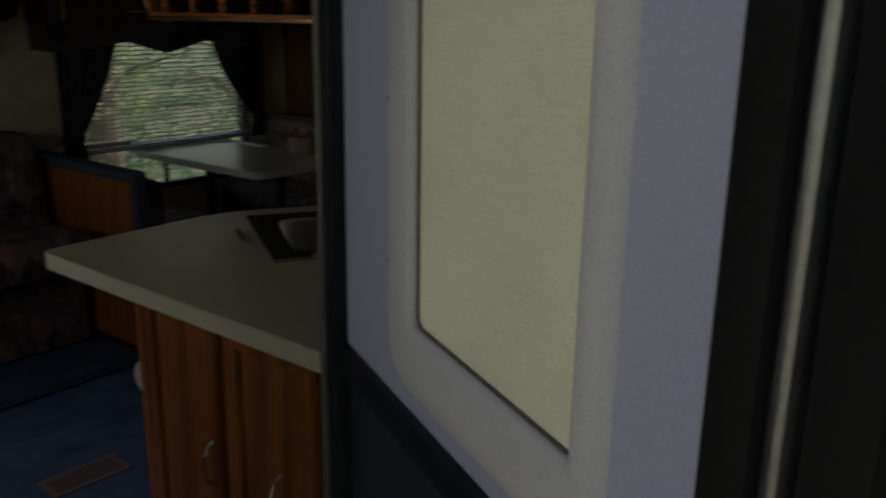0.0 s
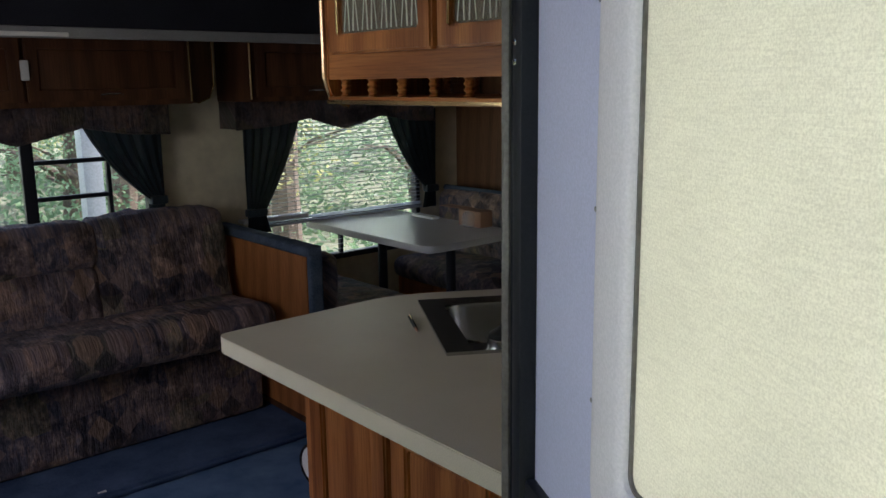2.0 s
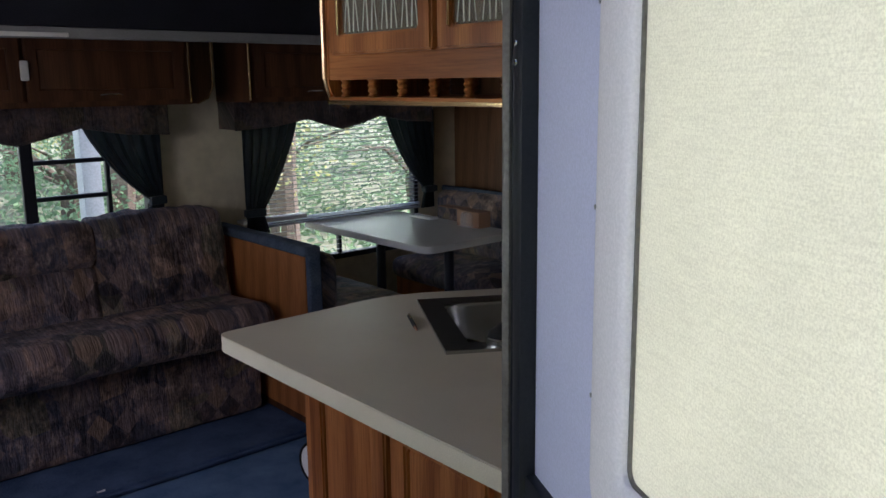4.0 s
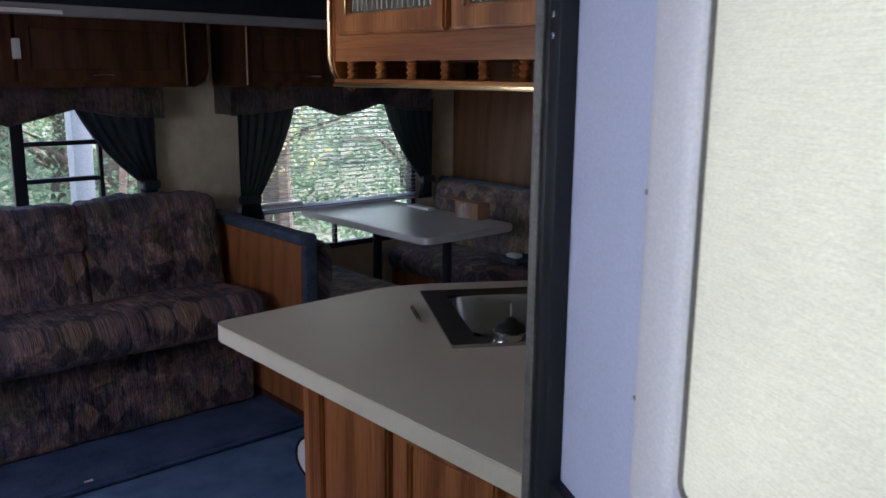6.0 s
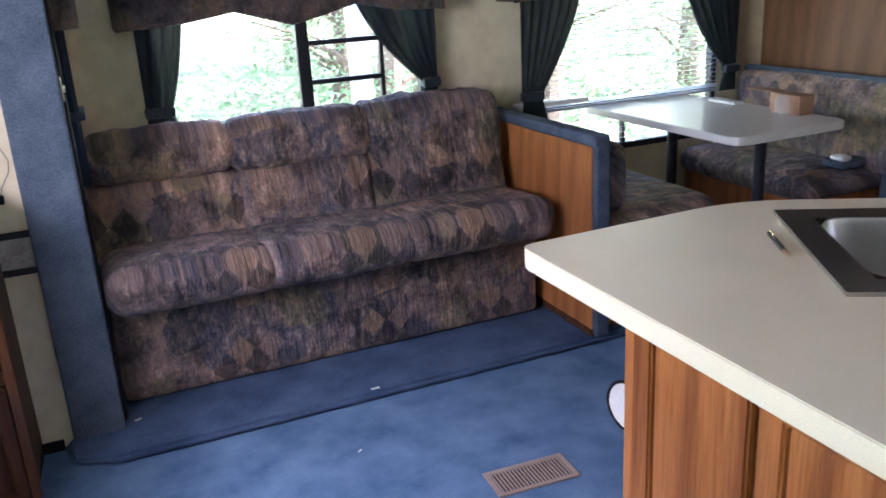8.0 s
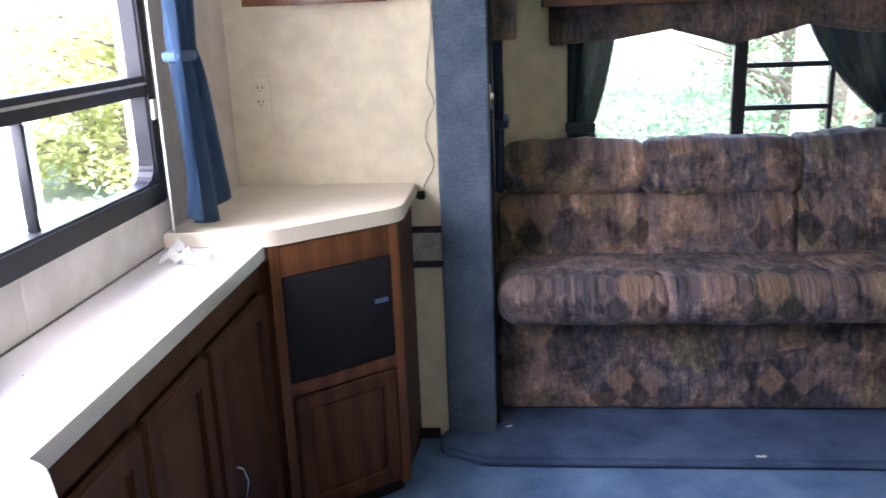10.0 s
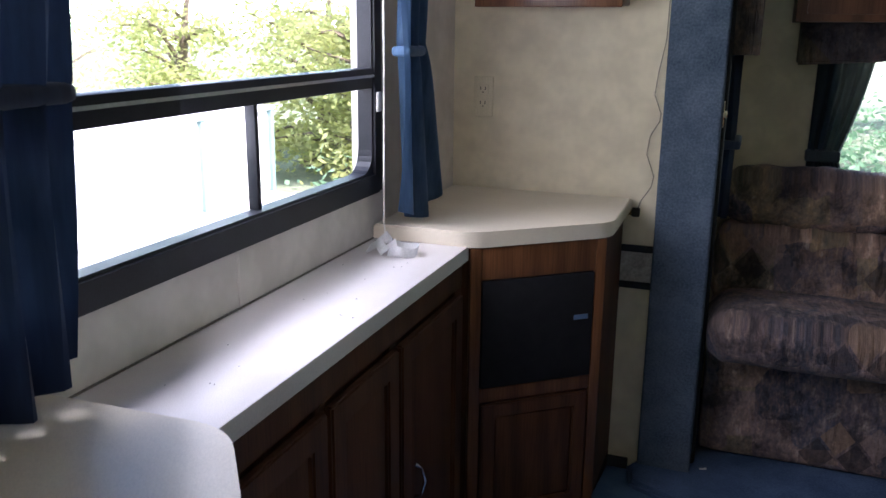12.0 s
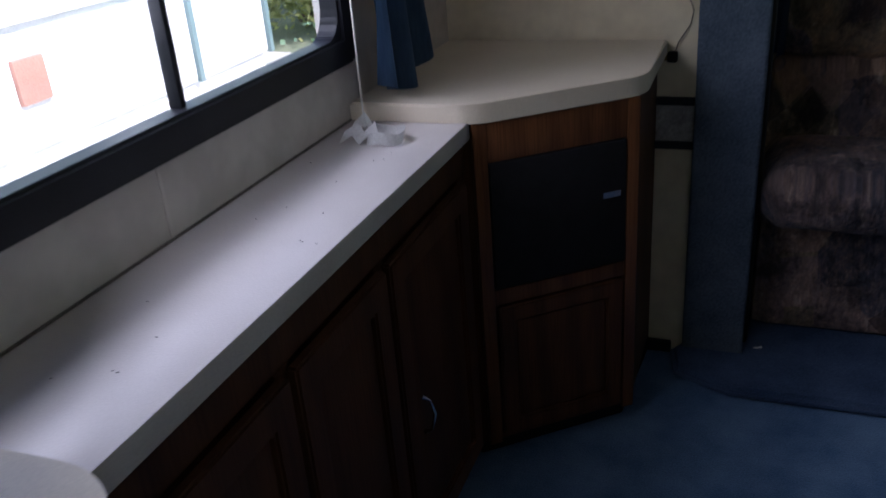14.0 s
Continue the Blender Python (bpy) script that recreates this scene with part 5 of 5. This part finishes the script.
def corner_unit(name, mirror, label):
    """Corner cabinet with a slanted front; mirror: y is flipped about the middle of the rear wall."""
    def my(y):
        return (FAR + DOORW) - y if mirror else y
    d = (FAR + DOORW) / 2
    t = thing(name, (-0.42, my(2.2), 0.0), label, "cabinet", "corner cabinets")
    ftop = my(1.86) if not mirror else 0.84
    fr = my(2.10) if not mirror else 0.53
    yw = FAR - 0.002 if not mirror else DOORW + 0.002
    sg = 1 if not mirror else -1
    cx = -0.415 if not mirror else -0.368
    plan = [(REAR + 0.002, ftop), (cx, ftop), (-0.13, fr), (-0.13, yw), (REAR + 0.002, yw)]
    part("top", prism(plan, CZ - 0.038, CZ, 0.004, None, 2, {1: 0.05, 2: 0.04}), LAMINATE, t, "cream laminate top")
    i = 0.02
    plan2 = [(REAR + 0.002, ftop + sg * i), (cx - 0.01, ftop + sg * i), (-0.15, fr + sg * i * 0.4), (-0.15, yw), (REAR + 0.002, yw)]
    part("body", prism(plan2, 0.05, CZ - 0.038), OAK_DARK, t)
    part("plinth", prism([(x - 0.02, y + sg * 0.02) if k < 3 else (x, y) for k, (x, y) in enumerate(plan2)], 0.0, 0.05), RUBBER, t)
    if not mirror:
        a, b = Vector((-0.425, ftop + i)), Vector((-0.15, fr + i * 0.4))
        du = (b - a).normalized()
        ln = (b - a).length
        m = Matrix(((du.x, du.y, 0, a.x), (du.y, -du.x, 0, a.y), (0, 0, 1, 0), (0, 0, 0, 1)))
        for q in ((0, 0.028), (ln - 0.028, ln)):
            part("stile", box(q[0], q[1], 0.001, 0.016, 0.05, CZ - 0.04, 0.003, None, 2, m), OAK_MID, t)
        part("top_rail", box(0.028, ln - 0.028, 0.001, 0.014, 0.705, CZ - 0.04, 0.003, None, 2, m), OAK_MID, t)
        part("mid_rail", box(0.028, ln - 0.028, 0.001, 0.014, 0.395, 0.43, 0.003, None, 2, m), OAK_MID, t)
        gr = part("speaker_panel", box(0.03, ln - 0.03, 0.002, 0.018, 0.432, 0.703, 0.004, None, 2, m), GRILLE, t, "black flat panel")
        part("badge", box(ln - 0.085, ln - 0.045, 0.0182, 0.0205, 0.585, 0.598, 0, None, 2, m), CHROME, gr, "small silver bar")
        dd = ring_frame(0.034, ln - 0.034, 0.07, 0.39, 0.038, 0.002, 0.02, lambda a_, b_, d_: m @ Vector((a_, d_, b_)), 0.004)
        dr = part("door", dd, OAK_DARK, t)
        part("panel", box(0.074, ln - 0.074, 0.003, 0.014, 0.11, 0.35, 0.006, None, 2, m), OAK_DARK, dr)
    return t


corner_unit("corner_cabinet", False, "dark oak corner cabinet with a cream top and black panel")
corner_unit("corner_cabinet", True, "oak corner cabinet with a cream rounded top by the entry")
low = thing("low_cabinet", (-0.55, 1.35, 0.0), "long low oak cabinet under the rear window", "cabinet")
part("top", box(REAR + 0.002, -0.423, 0.845, 1.878, 0.755, 0.79, 0.004), PALE_LAM, low, "cream laminate top")
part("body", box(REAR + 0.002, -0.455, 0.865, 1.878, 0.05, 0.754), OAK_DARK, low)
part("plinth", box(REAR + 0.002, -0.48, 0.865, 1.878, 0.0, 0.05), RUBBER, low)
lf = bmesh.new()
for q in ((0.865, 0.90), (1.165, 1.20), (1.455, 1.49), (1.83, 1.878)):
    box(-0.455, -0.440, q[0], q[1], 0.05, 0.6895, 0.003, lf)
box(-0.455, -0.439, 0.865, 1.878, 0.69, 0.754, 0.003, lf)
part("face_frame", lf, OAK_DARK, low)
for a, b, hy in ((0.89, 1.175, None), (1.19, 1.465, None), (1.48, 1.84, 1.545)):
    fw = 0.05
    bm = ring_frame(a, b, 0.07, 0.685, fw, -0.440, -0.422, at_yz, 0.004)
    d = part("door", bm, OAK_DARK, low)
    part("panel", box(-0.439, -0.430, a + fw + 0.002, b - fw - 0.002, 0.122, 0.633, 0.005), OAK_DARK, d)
    if hy:
        pts = [(-0.421, hy, 0.402), (-0.408, hy + 0.002, 0.395), (-0.403, hy + 0.006, 0.365), (-0.408, hy - 0.002, 0.335), (-0.421, hy, 0.328)]
        part("handle", tube(pts, 0.003, 8, None, [0.0055, 0.0022, 0.0034, 0.0022, 0.0055]), CHROME, d, "chrome wavy pull handle")

# crumbs on the low top
rc = random.Random(3)
crumbs = bmesh.new()
for k in range(16):
    x, y = rc.uniform(-0.62, -0.45), rc.uniform(0.95, 1.75)
    lathe([(0.0002, 0), (0.0011, 0.0003), (0.0009, 0.0009), (0.0002, 0.0012)], (x, y, 0.7902), 6, crumbs)
solo("crumbs", crumbs, RUBBER, (-0.5, 1.3, 0.79), "small dark crumbs scattered on the low cabinet top", "crumbs", kind="stuff")

rib = thing("paper_strap", (-0.55, 1.74, 0.79), "crumpled white paper strap on the low cabinet", "strap")


def ribbon(points, width, up, bm=None):
    bm = bm or bmesh.new()
    prev = None
    for p in points:
        p = Vector(p)
        pr = (bm.verts.new(p), bm.verts.new(p + Vector(up) * width))
        if prev:
            bm.faces.new((prev[0], pr[0], pr[1], prev[1]))
        prev = pr
    bmesh.ops.solidify(bm, geom=bm.faces[:], thickness=0.001)
    return bm


loop = [(-0.535 + 0.034 * math.cos(a), 1.742 + 0.030 * math.sin(a), 0.7915 + 0.003 * math.sin(3 * a)) for a in [radians(q) for q in range(-150, 160, 12)]]
part("loop", ribbon(loop, 0.022, (0.15, 0.25, 0.95)), PAPER, rib)
part("tail", ribbon([(-0.612, 1.715, 0.7915), (-0.588, 1.722, 0.806), (-0.572, 1.712, 0.793), (-0.556, 1.728, 0.808), (-0.545, 1.712, 0.7915)], 0.026, (0.25, 0.55, 0.75)), PAPER, rib, "folded crumpled end")
part("twist", ribbon([(-0.60, 1.755, 0.7915), (-0.578, 1.765, 0.812), (-0.56, 1.75, 0.80), (-0.555, 1.765, 0.7915)], 0.028, (-0.2, 0.3, 0.8)), PAPER, rib)

# ---- rear window, its cord and curtains ----
rw = thing("window_3", (REAR, 1.27, 0.92), "large black-framed rear window with a lower slider", "window", kind="structure")
y0, y1, z0, z1 = 0.66, 1.88, 0.925, 1.62
fr = ring_frame(y0 - 0.01, y1 + 0.012, z0 - 0.027, z1 + 0.02, 0.047, REAR - 0.030, REAR + 0.014, at_yz, 0.006, (y0 + 0.035, y1 - 0.035, z0 + 0.026, z1 - 0.03))
part("window_frame", fr, BLACK, rw)
part("meeting_rail", box(REAR - 0.030, REAR + 0.012, y0 + 0.035, y1 - 0.035, 1.143, 1.188, 0.005), BLACK, rw)
part("rail_strip", box(REAR + 0.0122, REAR + 0.016, y0 + 0.035, y1 - 0.035, 1.168, 1.174, 0.001), ALU, rw, "bright metal strip")
part("mullion", box(REAR - 0.025, REAR - 0.004, 1.380, 1.393, z0 + 0.026, 1.143, 0.003), BLACK, rw)
cnr = bmesh.new()
for k in range(6):
    a0, a1 = radians(90 * k / 6), radians(90 * (k + 1) / 6)
    r = 0.05
    cy, cz = y1 - 0.035 - r, z0 + 0.026 + r
    pts = [(cy + r * math.sin(a0), cz - r * math.cos(a0)), (cy + r * math.sin(a1), cz - r * math.cos(a1)), (cy + r, cz - r)]
    slab_poly_yz(pts, REAR - 0.028, REAR + 0.008, cnr)
part("corner_fillet", cnr, BLACK, rw)
pn = part("pane", box(REAR - 0.018, REAR - 0.015, y0 + 0.03, y1 - 0.03, z0 + 0.02, 1.15), PANE, rw, "clear glass")
pn.visible_shadow = False
pn = part("pane", box(REAR - 0.018, REAR - 0.015, y0 + 0.03, y1 - 0.03, 1.17, z1 - 0.02), PANE, rw, "clear glass")
pn.visible_shadow = False
part("catch", box(REAR + 0.0145, REAR + 0.022, 1.852, 1.873, 1.09, 1.135, 0.003), WHITEPL, rw, "cream plastic catch")
part("wall_seam", box(REAR + 0.0002, REAR + 0.0022, 1.296, 1.303, 0.793, 0.90, 0.0008), REAR_PAPER, rw)
part("inner_beam", box(REAR + 0.0002, REAR + 0.004, 0.85, 1.86, 0.7905, 0.7925), BEAD, rw)

cord = thing("blind_cord", (-0.622, 1.845, 0.82), "white pull cord hanging in front of the rear window", "cord")
part("string", tube([(-0.622, 1.85, 1.9), (-0.622, 1.848, 1.2), (-0.62, 1.838, 0.84), (-0.60, 1.80, 0.80), (-0.585, 1.76, 0.794)], 0.0022, 6), WHITEPL, cord)
part("toggle", lathe([(0.001, 0), (0.006, 0.002), (0.004, 0.02), (0.001, 0.022)], (-0.585, 1.757, 0.791), 8), WHITEPL, cord)


def drape_y(y_in, y_out_top, y_out_mid, y_out_bot, z_top, z_tie, z_bot, x, folds, material, label):
    t = thing("curtain", (x, y_in, z_bot), label, "curtain", "window curtains")
    bm = bmesh.new()
    nu, nv = 34, 34
    g = []
    for j in range(nv + 1):
        z = z_top + (z_bot - z_top) * j / nv
        if z >= z_tie:
            s = (z_top - z) / (z_top - z_tie)
            yo = y_out_top + (y_out_mid - y_out_top) * s ** 1.5
        else:
            s = (z_tie - z) / (z_tie - z_bot)
            yo = y_out_mid + (y_out_bot - y_out_mid) * math.sqrt(s)
        row = []
        for i in range(nu + 1):
            u = i / nu
            row.append(bm.verts.new((x + 0.022 * math.sin(u * folds * 6.283 + 0.6 * math.sin(z * 7)), y_in + (yo - y_in) * u, z + 0.006 * math.sin(u * 9) + 0.03 * (j / nv) ** 6 * abs(2 * u - 1) ** 3)))
        g.append(row)
    for a, b in zip(g, g[1:]):
        for i in range(nu):
            bm.faces.new((a[i], a[i + 1], b[i + 1], b[i]))
    bmesh.ops.solidify(bm, geom=bm.faces[:], thickness=0.0015)
    part("drape", bm, material, t)
    lo, hi = min(y_in, y_out_mid), max(y_in, y_out_mid) - 0.004
    part("tieback", cushion(x - 0.024, x + 0.0245, lo, hi, z_tie - 0.012, z_tie + 0.012, 0.010, 0.0, 7, 0.003, 0, 8), material, t, "gathered tieback")


drape_y(1.852, 2.0, 1.958, 2.078, 1.75, 1.225, 0.832, -0.585, 2.3, CURTAIN_BLUE, "blue curtain gathered beside the rear window")
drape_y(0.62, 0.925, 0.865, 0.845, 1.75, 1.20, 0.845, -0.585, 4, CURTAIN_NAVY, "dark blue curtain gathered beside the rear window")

# ---- kitchen end beyond the sink ----
tall = thing("tall_cabinet", (3.3, 2.1, 0.0), "tall dark oak pantry cabinet beyond the dinette", "cabinet")
part("body", box(3.21, 3.75, 1.97, 2.40, 0.0, 1.93, 0.003), OAK_DARK, tall)
part("door", box(3.19, 3.208, 2.0, 2.37, 0.1, 1.88, 0.004), OAK_DARK, tall)
part("stile", box(3.18, 3.209, 2.372, 2.40, 0.0, 1.93, 0.004), OAK, tall)
structure("wall_kitchen", box(3.30, 3.36, DOORW, 1.965, 0.0, CEILZ - 0.001), CEIL)
structure("post_blue", box(3.20, 3.298, 1.86, 1.93, 0.0, CEILZ - 0.001), CARPET_DARK)
structure("trim_white", box(3.19, 3.299, 1.932, 1.966, 0.0, CEILZ - 0.001), GREYTRIM)
kc = thing("side_counter", (2.6, 0.4, 0.0), "kitchen side cabinet with cream worktop along the wall", "cabinet")
part("body", box(1.86, 3.29, DOORW + 0.003, 0.56, 0.0, 0.86), OAK, kc)
part("top", box(1.86, 3.29, DOORW + 0.003, 0.60, 0.862, 0.896, 0.004), LAMINATE, kc)
bot = thing("soap_bottle", (1.655, 0.685, 0.90), "green dish soap bottle standing on the worktop", "bottle")
part("bottle_body", lathe([(0.002, 0), (0.028, 0), (0.03, 0.01), (0.03, 0.075), (0.022, 0.095), (0.01, 0.105), (0.002, 0.105)], (1.655, 0.685, 0.897), 18), GREENPL, bot)
part("cap", lathe([(0.002, 0.105), (0.01, 0.105), (0.01, 0.125), (0.005, 0.13), (0.002, 0.131)], (1.655, 0.685, 0.897), 12), WHITEPL, bot)

for zz in (1.393, 1.410):
    dot = lathe([(0.0005, 0), (0.003, 0), (0.0026, 0.0012), (0.0005, 0.0016)], (0, 0, 0), 10)
    for v in dot.verts:
        v.co = DOORM @ (Vector((-0.014, -0.0165 - v.co.z, zz)) + Vector((v.co.x, 0, v.co.y)))
    part("rivet", dot, CHROME, door)


def scrap(x, y, z, turn, size):
    t = thing("paper_scrap", (x, y, z), "tiny white paper scrap on the blue carpet", "scrap", "scraps on the carpet")
    m = Matrix.Translation((x, y, z)) @ Matrix.Rotation(radians(turn), 4, 'Z')
    part("scrap", box(-size, size, -size * 0.35, size * 0.35, 0.0008, 0.002, 0, None, 1, m), PAPER, t)
    part("fold", box(size * 0.4, size, -size * 0.3, size * 0.3, 0.0022, 0.004, 0, None, 1, m), PAPER, t)


scrap(0.125, 2.44, 0.033, 20, 0.010)
scrap(0.85, 2.265, 0.033, -4, 0.014)
scrap(0.70, 1.98, 0.0, 30, 0.006)
